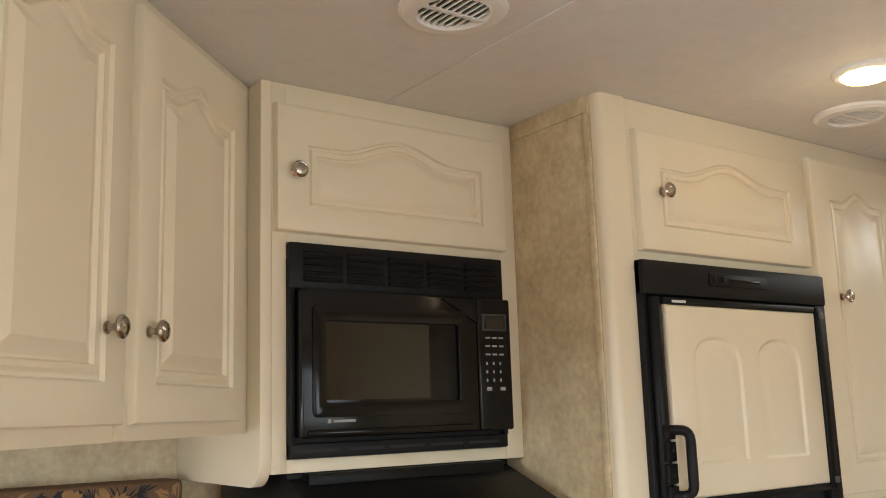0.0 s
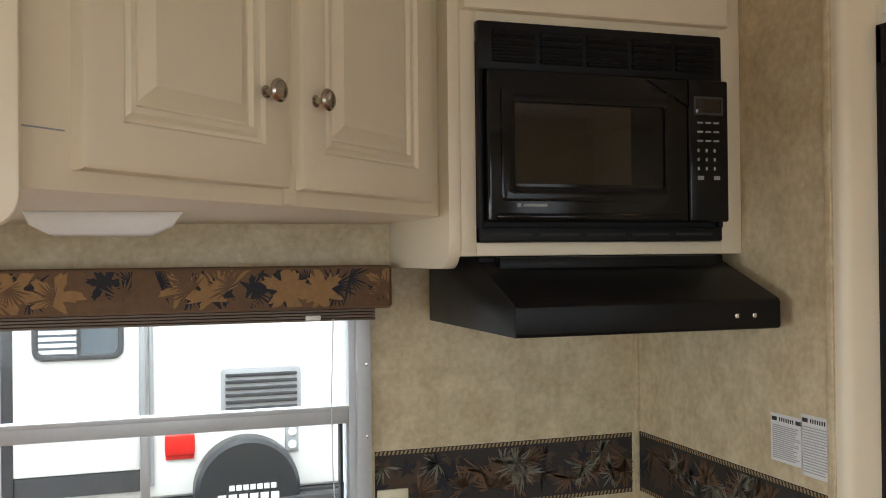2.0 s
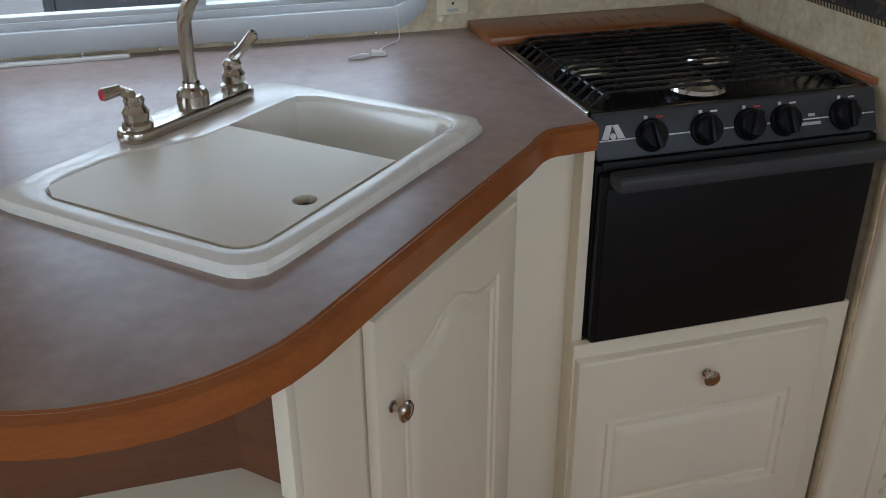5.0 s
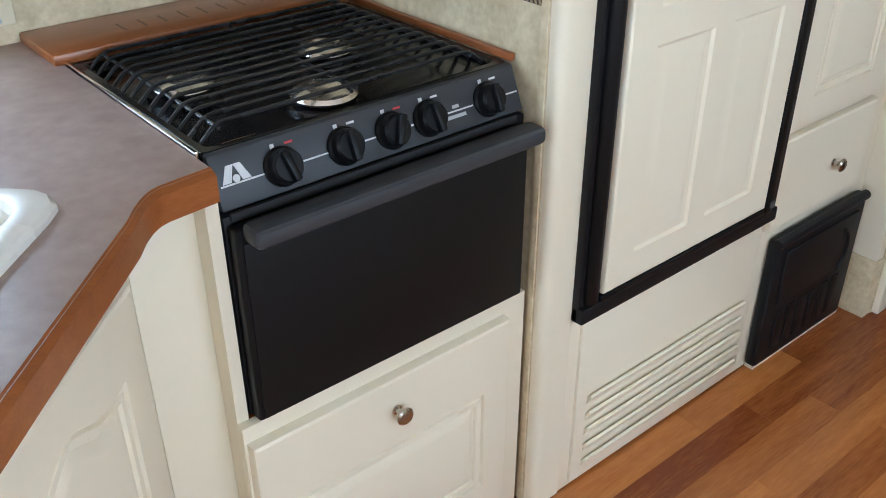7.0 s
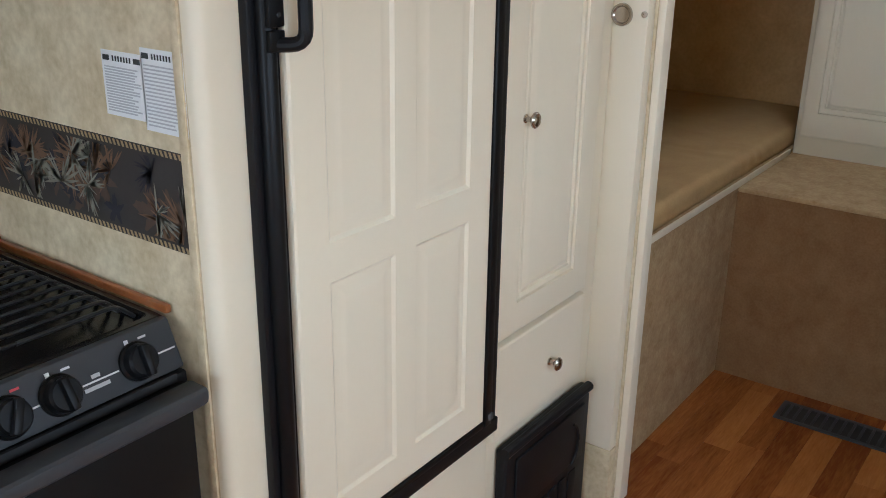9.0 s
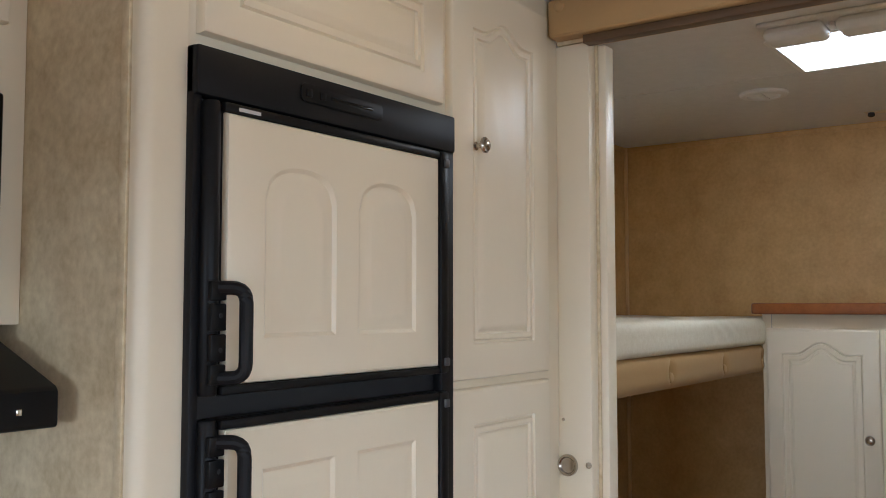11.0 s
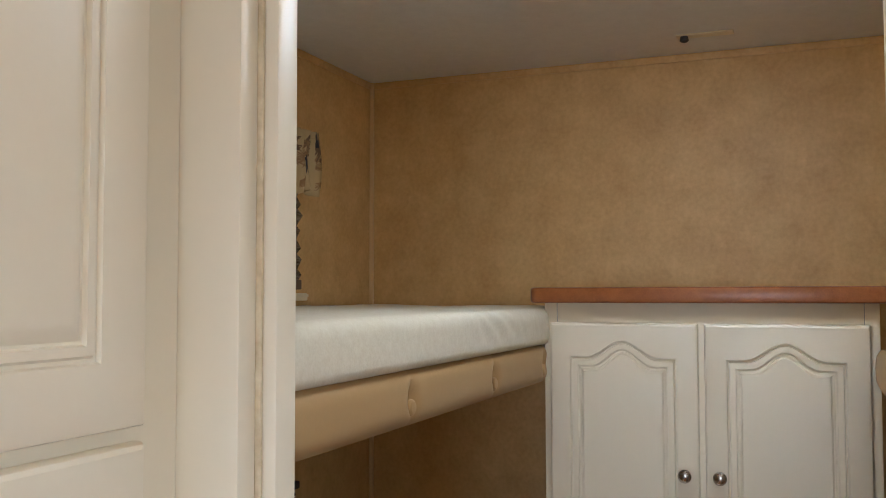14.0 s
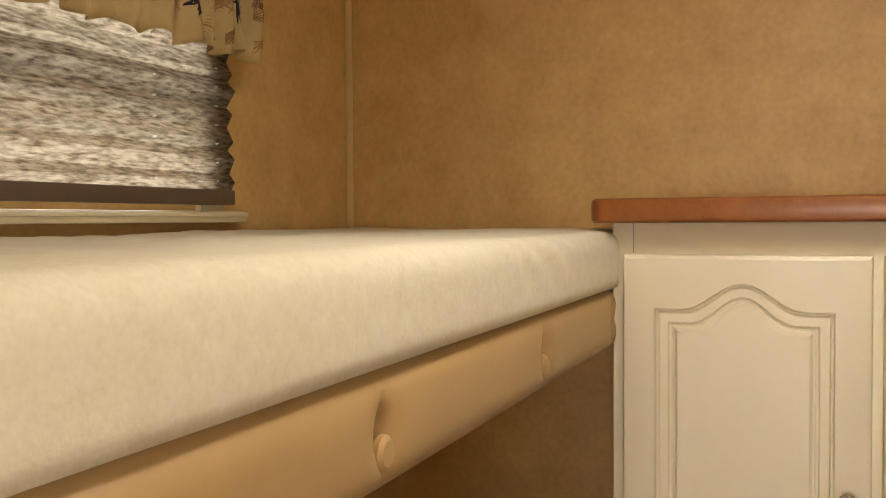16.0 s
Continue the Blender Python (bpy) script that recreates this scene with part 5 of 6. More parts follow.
def tufted_rail(x0, x1, z0, z1, yf, depth, buttons):
    """Padded rail that looks to -y, drawn in round each button."""
    bm = bmesh.new()
    nx, nz = 260, 14
    grid = []
    for i in range(nx + 1):
        row = []
        x = x0 + (x1 - x0) * i / nx
        for k in range(nz + 1):
            t = k / nz
            z = z0 + (z1 - z0) * t
            puff = (1 - abs(2 * t - 1) ** 4) * depth
            near = 0.0
            for b in buttons:
                r = math.hypot((x - b), (z - (z0 + z1) / 2) * 0.8)
                near = max(near, math.exp(-(r / 0.017) ** 2) + 0.35 * math.exp(-(abs(x - b) / 0.006) ** 2 - ((z - (z0 + z1) / 2) / 0.032) ** 2))
            row.append(bm.verts.new((x, yf - puff * (1 - min(1.0, near)), z + (t - 0.5) * -0.010 * near)))
        grid.append(row)
    for i in range(nx):
        for k in range(nz):
            bm.faces.new((grid[i][k], grid[i + 1][k], grid[i + 1][k + 1], grid[i][k + 1]))
    low = [bm.verts.new((g[0].co.x, yf + 0.03, g[0].co.z)) for g in grid]
    high = [bm.verts.new((g[-1].co.x, yf + 0.03, g[-1].co.z)) for g in grid]
    for i in range(nx):
        bm.faces.new((low[i], low[i + 1], grid[i + 1][0], grid[i][0]))
        bm.faces.new((grid[i][-1], grid[i + 1][-1], high[i + 1], high[i]))
        bm.faces.new((low[i], low[i + 1], high[i + 1], high[i]))
    bm.faces.new([*grid[0], high[0], low[0]])
    bm.faces.new([*grid[-1], high[-1], low[-1]])
    return bm


bs = [2.83, 3.274, 3.704, 4.086]
rail = part("front_rail", tufted_rail(2.745, 4.104, 1.326, 1.417, BY + 0.006, 0.016, bs), TAN_VINYL, ub)
for b in bs:
    button(rail, b, BY - 0.005, 1.3565, FACE_SOUTH, 0.0125)


def mattress(x0, x1, y0, y1, z0, z1, wob, seed, r=0.035):
    """A soft slab with rounded edges, sagging and creased."""
    bm = bmesh.new()
    nx = 110
    prof = [(y1, z0), (y0 + 0.012, z0), (y0 + 0.003, z0 + 0.003), (y0, z0 + r * 0.6)]
    n = 5
    prof += [(y0, z0 + r * 0.6 + (z1 - z0 - 1.6 * r) * i / n) for i in range(1, n + 1)]
    prof += [(y0 + r * (1 - math.cos(radians(a))), z1 - r + r * math.sin(radians(a))) for a in (22, 45, 67, 90)]
    prof += [(y0 + r + (y1 - y0 - r) * i / 24, z1) for i in range(1, 25)]
    rows = []
    for i in range(nx + 1):
        x = x0 + (x1 - x0) * i / nx
        row = []
        for k, (y, z) in enumerate(prof):
            p = Vector((x * 3.1, y * 5 + seed, z * 6))
            d = noise.noise(p) * wob + noise.noise(p * 4.2) * wob * 0.35
            crease = 0.0
            if k > 3:
                c = (x - (x0 + x1) * 0.5 - 0.05) + (z - z1) * 1.2
                crease = 0.0022 * (math.sin(c * 70 + 4 * noise.noise((x * 9, y * 4, z * 20))) + 0.6 * noise.noise((c * 40, z * 12, 3))) * math.exp(-(c / 0.14) ** 2)
            on = 1.0 if k > 3 else 0.3
            top_w = 1.0 if k > 12 else 0.35
            row.append(bm.verts.new((x, y - (d * 0.6 + crease) * on * (1.3 - top_w), z + (d + crease * 0.6) * top_w * on)))
        rows.append(row)
    for a, b in zip(rows, rows[1:]):
        for k in range(len(prof) - 1):
            bm.faces.new((a[k], a[k + 1], b[k + 1], b[k]))
    bm.faces.new(rows[0])
    bm.faces.new(rows[-1])
    return bm


mt = tagged(part("mattress", mattress(2.745, 4.535, BY - 0.012, YW - 0.02, 1.4185, 1.509, 0.005, 1, 0.026), SHEET, angle=80), "thin bunk mattress in an off-white sheet", "mattress")

# ---- lower bunk ----
lb = thing("lower_bunk", 3.4, 1.9, 0, "lower bunk base covered in tan carpet", "bunk")
part("front_panel", box(2.745, 3.60, BY + 0.002, BY + 0.020, 0, 0.628), CARPET, lb)
part("platform", box(2.745, 4.54, BY + 0.002, YW - 0.003, 0.628, 0.636), CARPET, lb)
part("edge_trim", box(2.745, 4.080, BY - 0.004, BY + 0.002, 0.622, 0.642, 0.002), CREAM_FRAME, lb, "cream edge strip")
tagged(part("bunk_cushion", mattress(2.745, 4.53, BY + 0.012, YW - 0.02, 0.636, 0.70, 0.004, 9, 0.026), TAN_CLOTH, angle=80), "flat tan cloth cushion on the lower bunk", "cushion")
stp = thing("carpeted_step", 3.85, 1.1, 0, "box step covered in carpet, darker on front and end, below the dresser", "step")
# front and end take the darker carpet tone, the top the lighter one
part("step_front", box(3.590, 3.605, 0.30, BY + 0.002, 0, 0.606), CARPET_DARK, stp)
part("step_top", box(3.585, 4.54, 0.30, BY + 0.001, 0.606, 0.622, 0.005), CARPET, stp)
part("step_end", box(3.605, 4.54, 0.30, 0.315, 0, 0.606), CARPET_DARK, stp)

# ---- dresser ----
dr = thing("dresser", 4.3, 1.1, 0.622, "cream dresser with arched panel doors and a brown wooden top", "dresser")
DXF, DY0, DY1 = 4.108, 0.887, 1.643
part("face_frame", box(DXF, DXF + 0.018, DY0, DY1, 0.622, 1.521, 0.002), CREAM_FRAME, dr)
part("side_panel", box(DXF + 0.018, 4.545, DY1 - 0.016, DY1, 0.622, 1.521), CREAM_FRAME, dr)
part("side_panel", box(DXF + 0.018, 4.545, DY0, DY0 + 0.016, 0.622, 1.521), CREAM_FRAME, dr)
for y in (1.611, 0.918):
    part("corner_joint", box(DXF - 0.001, DXF + 0.001, y - 0.0007, y + 0.0008, 1.474, 1.521), RV_GREY, dr)
part("dresser_top", prism(rounded(4.062, 4.546, 0.862, 1.672, (0.025, 0, 0, 0.025), 5), 1.521, 1.559, 0.007, 3), WOOD_EDGE, dr, "varnished brown wooden top")
ROT_W = Matrix.Rotation(radians(-90), 4, "Z")
w, h, z0 = 0.352, 0.785, 0.688
for y1, ky in ((1.625, 1.304), (1.259, 1.226)):
    d = part("door", place(panel_door(w, h, 0.018, [(0, w, 0, h, (0.042, 0.042, 0.075, 0.035), 0.040)], steps=((0, 0), (0.0018, -0.008), (0.0050, -0.009), (0.0075, -0.0015), (0.0200, -0.0015), (0.0215, -0.006), (0.0245, -0.0068), (0.0275, -0.0045), (0.0295, -0.0045), (0.034, 0.0012), (0.040, 0.0015))), Matrix.Translation((DXF, y1, z0)) @ ROT_W), CREAM, dr)
    knob(d, DXF - 0.018, ky, 1.124, FACE_WEST)

# ---- bunk across the aisle ----
b2 = thing("upper_bunk", 3.5, 0.3, 1.33, "second upper bunk with a padded tan vinyl rail across the aisle", "bunk")
part("platform", box(2.796, 4.06, -0.94, 0.855, 1.36, 1.4228), CREAM_FRAME, b2)
bm = tufted_rail(2.797, 4.06, 1.334, 1.423, 0.0, 0.014, [3.262, 3.692])
for v in bm.verts:
    v.co.y = 0.887 - v.co.y
r2 = part("front_rail", bm, TAN_VINYL, b2)
bm = mattress(2.80, 4.050, -0.870, 0.92, 1.4235, 1.514, 0.004, 5, 0.026)
for v in bm.verts:
    v.co.y = -v.co.y
tagged(part("mattress", bm, SHEET, angle=80), "thin bunk mattress in an off-white sheet", "mattress")

# ---- bunk window ----
w2 = thing("window_2", 3.66, YW, 1.56, "bunk window with a cream sill frame", "window", kind="structure")
part("window_frame", join(box(3.27, 3.30, YW - 0.012, YW + 0.05, 1.535, 1.97, 0.003), box(3.985, 4.05, YW - 0.012, YW + 0.05, 1.535, 1.97, 0.003), box(3.30, 4.02, YW - 0.012, YW + 0.05, 1.95, 1.975, 0.003)), IVORY, w2)
part("window_sill", join(box(3.24, 4.098, YW - 0.030, YW + 0.05, 1.526, 1.546, 0.003), box(3.24, 4.092, YW - 0.036, YW - 0.010, 1.536, 1.543, 0.001)), IVORY, w2)
# unseen rail behind the blind, added to shade a band of its cloth
part("cross_rail", box(3.30, 3.985, YW + 0.010, YW + 0.040, 1.730, 1.775, 0.004), ALU, w2)
pane = part("pane", box(3.30, 4.02, YW + 0.045, YW + 0.049, 1.55, 1.95), GLASS, w2)
pane.visible_shadow = False
bl = thing("pleated_blind", 3.66, 2.31, 1.55, "closed pleated blind in grey-brown fibrous cloth", "blind")
bm = bmesh.new()
n = 10
rows = []
fold = random.Random(21)
for i in range(2 * n + 1):
    z = 1.575 + (1.965 - 1.575) * (i + fold.uniform(-0.28, 0.28) * (0 < i < 2 * n)) / (2 * n)
    y = 2.318 - (fold.uniform(0.010, 0.024) if i % 2 else fold.uniform(0.0, 0.006))
    rows.append([bm.verts.new((x, y + 0.002 * noise.noise((x * 4, i, 0)), z + 0.003 * noise.noise((x * 3, i * 2, 5)))) for x in [3.28 + 0.768 * k / 20 for k in range(21)]])
for a, b in zip(rows, rows[1:]):
    for k in range(20):
        bm.faces.new((a[k], a[k + 1], b[k + 1], b[k]))
part("pleated_cloth", bm, SHADE, bl, smooth=False)
part("bottom_rail", box(3.28, 4.042, 2.296, 2.322, 1.556, 1.582, 0.003), mat("brown_rail", (0.12, 0.075, 0.05), 0.55), bl)
for x in (3.45, 3.83, 3.99):
    for i in range(12):
        part("cord", tube([(x - 0.003, 2.2975, 1.5955 + i * 0.032), (x + 0.003, 2.2965, 1.5965 + i * 0.032)], 0.0016, 6), CORD, bl)
cu = thing("curtain_valance", 3.66, 2.27, 1.82, "short gathered cream curtain printed with brown leaves", "curtain")


def curtain_place(u, v):
    """Gathered cloth: place for x = u, height v."""
    t = (v - 1.82) / 0.16
    wave = 0.013 * math.sin(u * 118 + 2.6 * math.sin(u * 19)) * (1.0 - 0.3 * t) + 0.007 * math.sin(u * 61 + v * 24) + 0.004 * t * math.sin(u * 260)
    return Vector((u, 2.272 + wave, v + 0.007 * math.sin(u * 63) * (1 - t)))


bm = bmesh.new()
rows = [[bm.verts.new(curtain_place(3.22 + 0.878 * i / 260, 1.813 + 0.168 * k / 10)) for i in range(261)] for k in range(11)]
for a, b in zip(rows, rows[1:]):
    for i in range(260):
        bm.faces.new((a[i], a[i + 1], b[i + 1], b[i]))
cl = part("gathered_cloth", bm, CURTAIN, cu)
md = cl.modifiers.new("thickness", "SOLIDIFY")
md.thickness = 0.0015


def on_curtain(u, v, k):
    p = curtain_place(u, v)
    return (p.x, p.y - 0.0025 - 0.00002 * k, p.z)


def fine_print(count, kinds, size, seed):
    bm = leaf_print(3.23, 4.10, 1.828, 1.985, lambda u, v, k: (u, k * 0.00002, v), count, kinds, size, seed)
    bmesh.ops.subdivide_edges(bm, edges=bm.edges[:], cuts=2, use_grid_fill=True)
    for v in bm.verts:
        v.co = Vector(on_curtain(v.co.x, v.co.z, v.co.y / 0.00002))
    return bm


stuff(part("brown_print", fine_print(20, ["lobed", "lobed", "frond"], 0.062, 91), LEAF_BROWN, cu))
stuff(part("dark_print", fine_print(16, ["lobed", "frond"], 0.050, 92), NAVY, cu))
stuff(part("tan_print", fine_print(60, ["frond"], 0.045, 93), LEAF_TAN, cu))
trim = thing("corner_trim", 4.54, 2.33, 0.7, "tan wallpaper corner strip in the bunk room", "trim", kind="structure")
part("strip", box(4.536, 4.549, 2.326, 2.339, 0.70, ZC, 0.003), mat("light_tan_strip", (0.70, 0.50, 0.24), 0.45), trim)
ct = thing("ceiling_trim", 4.54, 1.0, 2.2, "tan wallpaper strip below the ceiling", "trim", kind="structure")
part("strip", box(4.544, 4.5495, -0.9, 2.326, ZC - 0.022, ZC - 0.001, 0.001), PAPER_BUNK, ct)
part("strip", box(2.71, 4.536, 2.334, 2.3395, ZC - 0.022, ZC - 0.001, 0.001), PAPER_BUNK, ct)

lw = thing("lower_blind", 3.66, 2.31, 0.72, "closed brown pleated blind above the lower bunk", "blind")
bm = bmesh.new()
rows = [[bm.verts.new((x, 2.322 - (0.016 if i % 2 else 0.0), 0.76 + 0.27 * i / 16)) for x in (3.28, 3.66, 4.035)] for i in range(17)]
for a, b in zip(rows, rows[1:]):
    for k in range(2):
        bm.faces.new((a[k], a[k + 1], b[k + 1], b[k]))
part("pleated_cloth", bm, mat("brown_blind_cloth", (0.11, 0.075, 0.05), 0.8, var=0.2, scale=30), lw, smooth=False)
part("head_rail", box(3.27, 4.045, 2.300, 2.336, 1.028, 1.048, 0.003), STEEL_DARK, lw)
part("bottom_rail", box(3.28, 4.035, 2.302, 2.326, 0.742, 0.762, 0.003), STEEL_DARK, lw)

# ---- ceiling fittings ----


def round_vent(x, y, r, label):
    t = thing("ceiling_vent", x, y, ZC, label, "vent", "ceiling vents")
    part("vent_ring", lathe([(r, 0), (r, -0.006), (r * 0.9, -0.011), (r * 0.68, -0.012), (r * 0.64, -0.006), (r * 0.64, 0)], Matrix.Translation((x, y, ZC)), 36), WHITE, t)
    part("vent_back", lathe([(r * 0.64, -0.002), (0, -0.002)], Matrix.Translation((x, y, ZC)), 30), RUBBER, t)
    for i in range(9):
        dx = (i - 4) * r * 0.142
        hw = math.sqrt(max(0.0, (r * 0.65) ** 2 - dx * dx))
        part("vane", place(box(-0.0015, 0.0015, -hw, hw, -0.009, -0.001), Matrix.Translation((x + dx, y, ZC)) @ Matrix.Rotation(radians(25), 4, "Y")), WHITE, t)
    part("centre_bar", box(x - r * 0.66, x + r * 0.66, y - 0.004, y + 0.004, ZC - 0.011, ZC - 0.008), WHITE, t)
    return t


round_vent(1.145, 1.515, 0.085, "round white ceiling air vent with slanted vanes")
round_vent(2.20, 1.49, 0.085, "round white ceiling air vent with slanted vanes")
round_vent(3.850, 1.546, 0.075, "round white ceiling air vent in the bunk room")


def ceiling_spot(x, y):
    t = thing("ceiling_lamp", x, y, ZC, "round recessed ceiling lamp with a lit frosted lens", "lamp", "ceiling lamps")
    part("lamp_ring", lathe([(0.062, 0), (0.062, -0.005), (0.055, -0.010), (0.048, -0.010), (0.046, -0.004)], Matrix.Translation((x, y, ZC)), 32), WHITE, t)
    part("lamp_lens", lathe([(0.047, -0.006), (0.040, -0.016), (0.02, -0.022), (0, -0.023)], Matrix.Translation((x, y, ZC)), 28), LAMP_ON, t, "lit warm lens")


ceiling_spot(1.97, 1.33)
ceiling_spot(0.30, 0.20)
sl = thing("bunk_skylight", 3.45, 1.19, ZC, "bright daylit roof vent with a white frame", "skylight")
part("vent_frame", place(rim(rounded(3.255, 3.645, 0.996, 1.378, 0.02, 4), rounded(3.272, 3.628, 1.013, 1.362, 0.012, 4), -0.004, 0.0, 0.0015), Matrix.Translation((0, 0, ZC))), WHITE, sl)
part("daylit_lid", box(3.272, 3.628, 1.013, 1.362, ZC - 0.004, ZC - 0.001), SKYLIGHT, sl)
dl = thing("dome_lamp", 3.155, 1.18, ZC, "white two-lens ceiling dome lamp", "lamp")
part("lamp_base", box(3.098, 3.215, 1.02, 1.345, ZC - 0.012, ZC - 0.001, 0.004), WHITE, dl)
for y0 in (1.030, 1.195):
    part("lens", box(3.108, 3.205, y0, y0 + 0.14, ZC - 0.044, ZC - 0.010, 0.017, 4), WHITE, dl)
part("switch", box(3.145, 3.165, 1.177, 1.189, ZC - 0.022, ZC - 0.010, 0.002), WHITE, dl)
hk = thing("ceiling_catch", 4.353, 1.30, ZC, "small bronze catch on the bunk room ceiling", "catch")
part("plate", box(4.335, 4.375, 1.20, 1.345, ZC - 0.004, ZC - 0.001, 0.001), IVORY, hk)
part("peg", lathe([(0.010, 0), (0.012, -0.012), (0.006, -0.016), (0, -0.016)], Matrix.Translation((4.353, 1.325, ZC - 0.003)), 14), STEEL_DARK, hk)

# ---- floor register ----
rg = thing("floor_register", 3.47, 1.25, 0, "dark metal floor heat register", "register")
part("frame", rim(rounded(3.405, 3.525, 1.08, 1.40, 0.004, 2), rounded(3.420, 3.510, 1.095, 1.385, 0.002, 2), 0.0, 0.004, 0.001), STEEL_DARK, rg)
part("duct", box(3.420, 3.510, 1.095, 1.385, -0.001, 0.001), RUBBER, rg)
for i in range(11):
    part("slat", box(3.420, 3.510, 1.108 + i * 0.026, 1.116 + i * 0.026, 0.0, 0.004, 0.001), STEEL_DARK, rg)

# ---- outside ----
gd = tagged(part("ground", box(-400, 400, -400, 900, -0.95, -0.85), GRAVEL), "wet grey-brown gravel yard", "ground", kind="structure")
rv = thing("parked_trailer", 1.0, 7.5, -0.85, "white travel trailer parked in the gravel yard", "trailer")
RY = 7.0
part("body", box(-0.28, 5.6, RY, RY + 2.4, -0.10, 2.35, 0.05, 3), RV_WHITE, rv)
part("slide_box", box(-0.29, 0.50, RY - 0.06, RY + 0.02, 0.12, 2.36, 0.02), RV_WHITE, rv)
part("corner_trim", box(-0.345, -0.275, RY - 0.07, RY + 0.05, -0.42, 2.35, 0.01), STEEL_DARK, rv)
part("seam_trim", box(0.495, 0.535, RY - 0.08, RY + 0.01, 0.12, 2.35, 0.008), RV_GREY, rv)
part("seam_trim", box(0.555, 0.585, RY - 0.03, RY + 0.01, 0.0, 2.35, 0.006), RV_GREY, rv)
w_ = part("window", upright(rim(rounded(-0.16, 0.40, 0.87, 1.62, 0.07, 5), rounded(-0.125, 0.365, 0.905, 1.585, 0.05, 5), 0, 0.03, 0.006), RY - 0.06), STEEL_DARK, rv)
part("pane", box(-0.14, 0.38, RY - 0.075, RY - 0.065, 0.89, 1.60), SCREEN, w_)
part("window_bar", box(0.112, 0.132, RY - 0.085, RY - 0.072, 0.89, 1.60), STEEL_DARK, w_)
for i in range(16):
    part("blind_slat", box(-0.12, 0.108, RY - 0.079, RY - 0.0755, 0.915 + i * 0.042, 0.940 + i * 0.042), INK_WHITE, w_)
vt = part("side_vent", upright(prism(rounded(1.025, 1.575, 0.395, 0.765, 0.03, 4), 0, 0.03, 0.006), RY), RV_GREY, rv)
for i in range(7):
    part("slat", box(1.055, 1.545, RY - 0.046, RY - 0.028, 0.43 + i * 0.046, 0.452 + i * 0.046, 0.004), STEEL_DARK, vt)
part("tail_light", box(0.655, 0.850, RY - 0.035, RY + 0.01, 0.19, 0.335, 0.015, 3), RED, rv, "red tail light")
part("light_base", box(0.66, 0.845, RY - 0.02, RY + 0.01, 0.165, 0.195, 0.004), RED, rv)
ob_ = part("outside_socket", box(1.465, 1.555, RY - 0.025, RY + 0.01, 0.165, 0.36, 0.01), RV_GREY, rv)
for zz in (0.215, 0.305):
    part("socket_lid", lathe([(0.03, 0), (0.028, 0.01), (0, 0.012)], Matrix.Translation((1.51, RY - 0.025, zz)) @ FACE_SOUTH, 14), WHITE, ob_)
tc_ = part("spare_tyre", lathe([(0.30, -0.02), (0.352, 0.0), (0.358, 0.05), (0.350, 0.17), (0.325, 0.20), (0.1, 0.215), (0, 0.215)], Matrix.Translation((1.19, RY, -0.045)) @ FACE_SOUTH, 40), TYRE_COVER, rv, "black vinyl spare tyre cover with white print")
part("cover_print", join(*[box(0.985 + i * 0.070, 1.040 + i * 0.070, RY - 0.221, RY - 0.215, -0.125, -0.055) for i in range(6)]), INK_WHITE, tc_)
part("cover_print", join(*[box(1.06 + i * 0.046, 1.095 + i * 0.046, RY - 0.221, RY - 0.215, -0.030, 0.005) for i in range(7)]), INK_WHITE, tc_)
part("bumper", box(0.55, 5.4, RY - 0.22, RY - 0.10, -0.22, -0.10, 0.01), STEEL_DARK, rv)
part("chassis", box(-0.2, 5.4, RY - 0.03, RY + 2.2, -0.30, -0.10), STEEL_DARK, rv)
part("slide_underside", box(-0.27, 0.55, RY - 0.05, RY + 0.5, -0.02, 0.12), STEEL_DARK, rv)
for x in (-0.2, 0.45, 2.6):
    part("jack_leg", box(x, x + 0.07, RY + 0.1, RY + 0.17, -0.85, -0.1), STEEL_DARK, rv)
for x in (2.9, 3.7):
    wl_ = part("wheel", lathe([(0.33, 0), (0.36, 0.03), (0.36, 0.17), (0.33, 0.2), (0.2, 0.2), (0.19, 0.15), (0, 0.15)], Matrix.Translation((x, RY + 0.25, -0.49)) @ FACE_SOUTH, 28), RUBBER, rv)
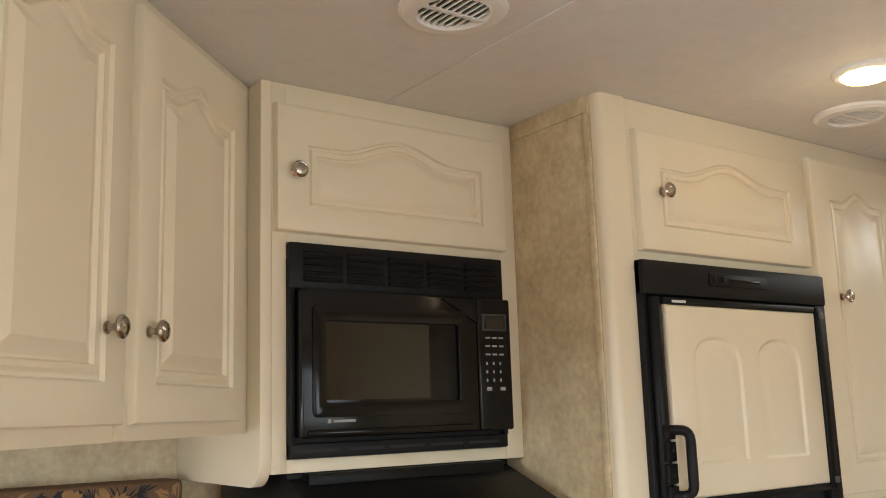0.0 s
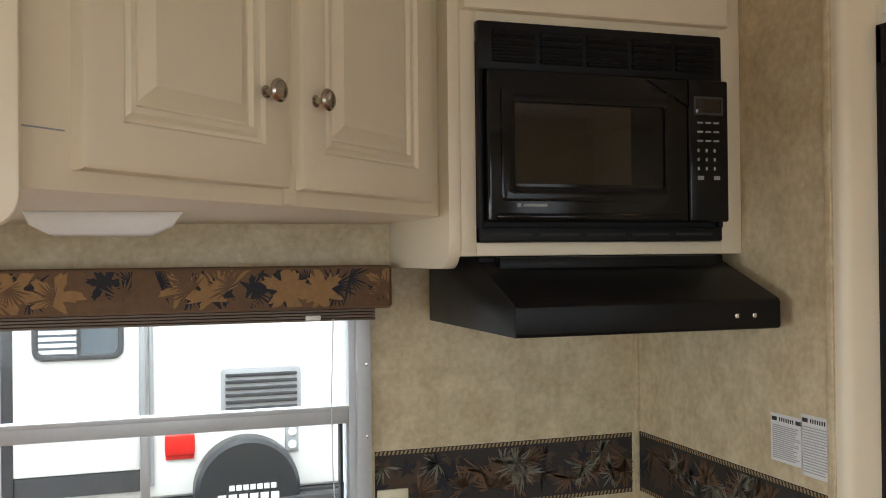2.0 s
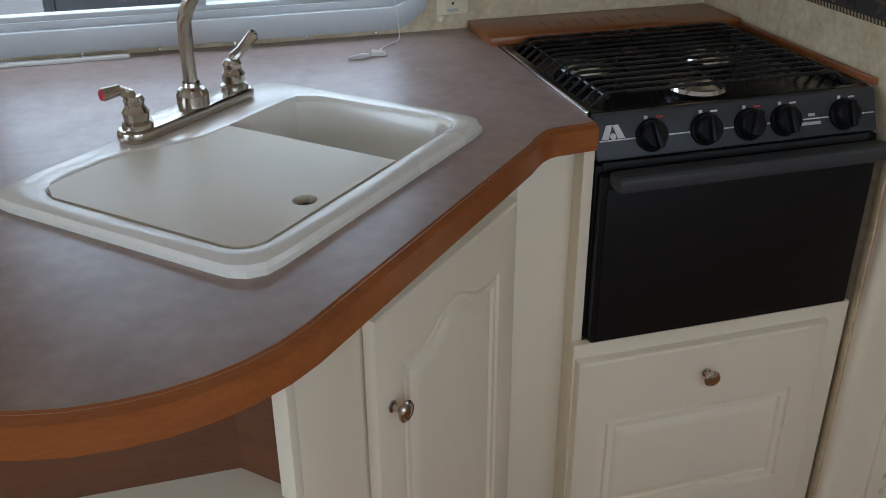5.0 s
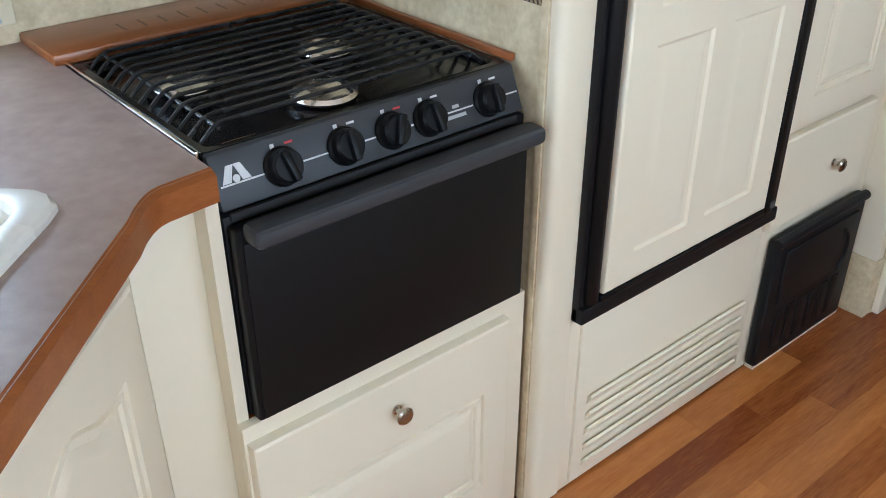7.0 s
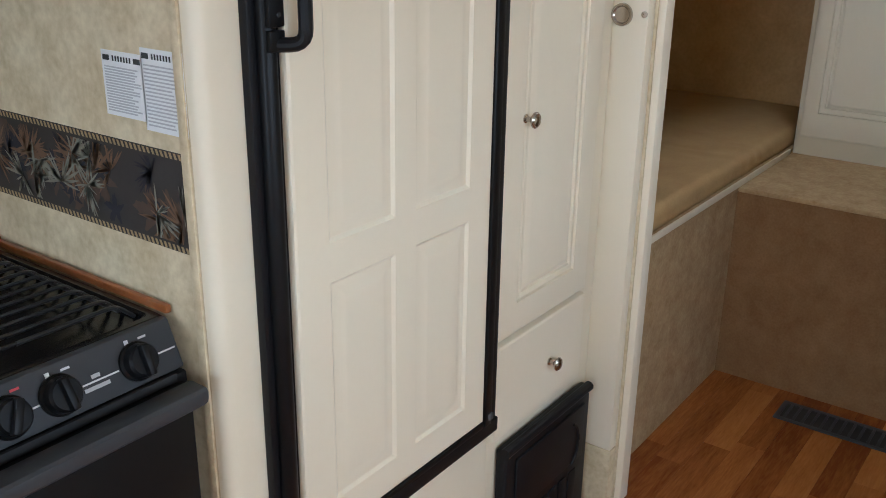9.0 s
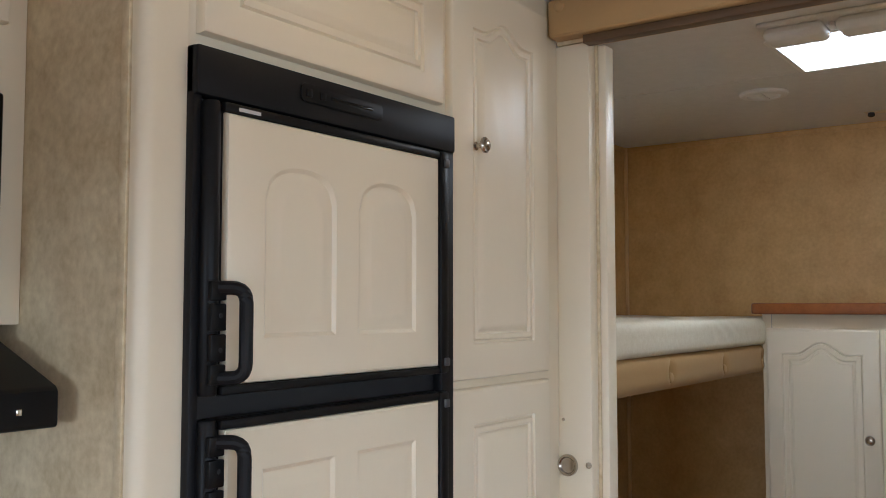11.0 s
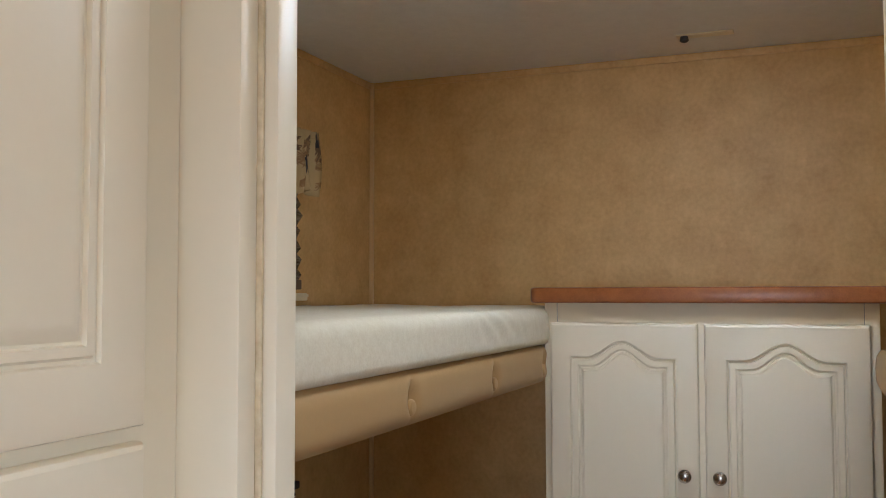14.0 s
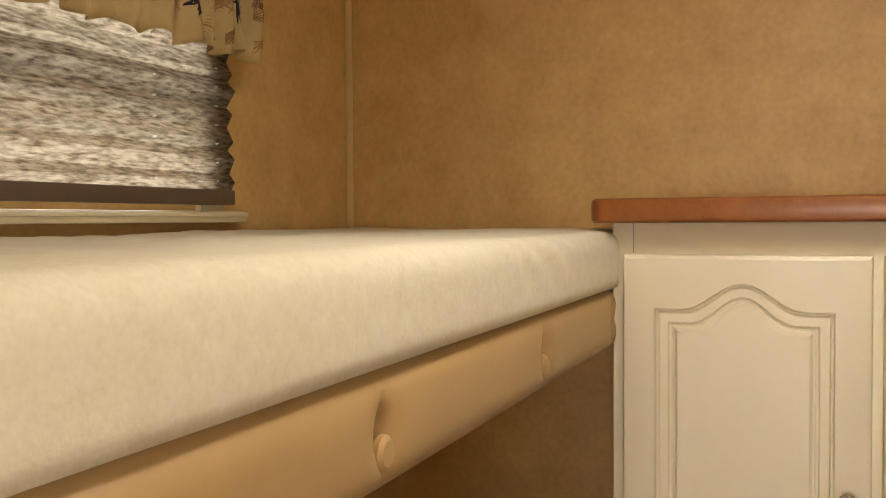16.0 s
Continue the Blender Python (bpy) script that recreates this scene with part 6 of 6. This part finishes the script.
part("water_tank", box(-0.1, 0.40, RY + 0.15, RY + 0.9, -0.70, -0.28, 0.03), STEEL_DARK, rv)
tk = thing("parked_truck", -3.2, 19, -0.85, "white truck parked beyond the trailer", "truck")
part("hood", box(-4.2, -2.15, 18.2, 20.2, -0.25, 0.85, 0.25, 4), RV_WHITE, tk)
part("cab", box(-5.6, -3.6, 18.2, 20.2, -0.1, 2.3, 0.2, 3), RV_WHITE, tk)
part("windscreen", box(-3.68, -3.56, 18.4, 20.0, 1.1, 2.0, 0.05), SCREEN, tk)
part("bumper", box(-2.25, -1.85, 18.2, 20.2, -0.45, -0.1, 0.08, 3), STEEL_DARK, tk)
part("grille", box(-2.2, -2.1, 18.5, 19.9, 0.0, 0.6, 0.04), RV_GREY, tk)
mr_ = part("mirror_arm", tube(bend([(-2.7, 18.05, -0.05), (-2.35, 17.9, 0.0), (-2.35, 17.9, 0.95), (-2.7, 18.05, 1.0)], 0.1, 4), 0.025, 8), STEEL_DARK, tk)
part("mirror", box(-2.46, -2.36, 17.85, 17.98, 0.25, 0.8, 0.04, 3), STEEL_DARK, mr_)
for x in (-2.9, -5.0):
    wh = part("wheel", lathe([(0.30, 0), (0.42, 0.03), (0.42, 0.2), (0.25, 0.22), (0, 0.18)], Matrix.Translation((x, 18.35, -0.43)) @ FACE_SOUTH, 26), RUBBER, tk)


# ---- floor planks ----
rnd = random.Random(12)
lengths = {}
PW = 0.078
count = 0
for r in range(33):
    y1 = YF - 0.002 - r * PW
    x = 0.35 + rnd.uniform(-0.5, 0.0)
    while x < 3.585:
        L = rnd.choice((0.38, 0.50, 0.64, 0.82))
        if L not in lengths:
            bm = box(0.0002, L - 0.0002, -PW + 0.0002, -0.0002, -0.003, 0.0, 0.0004, 1)
            me = bpy.data.meshes.new("plank")
            bm.to_mesh(me)
            bm.free()
            me.materials.append(PLANK)
            lengths[L] = me
        if x + L > 0.5:
            ob = new("plank", lengths[L])
            ob.parent = floor
            ob.location = Vector((x, y1, 0)) - floor.location
            count += 1
        x += L
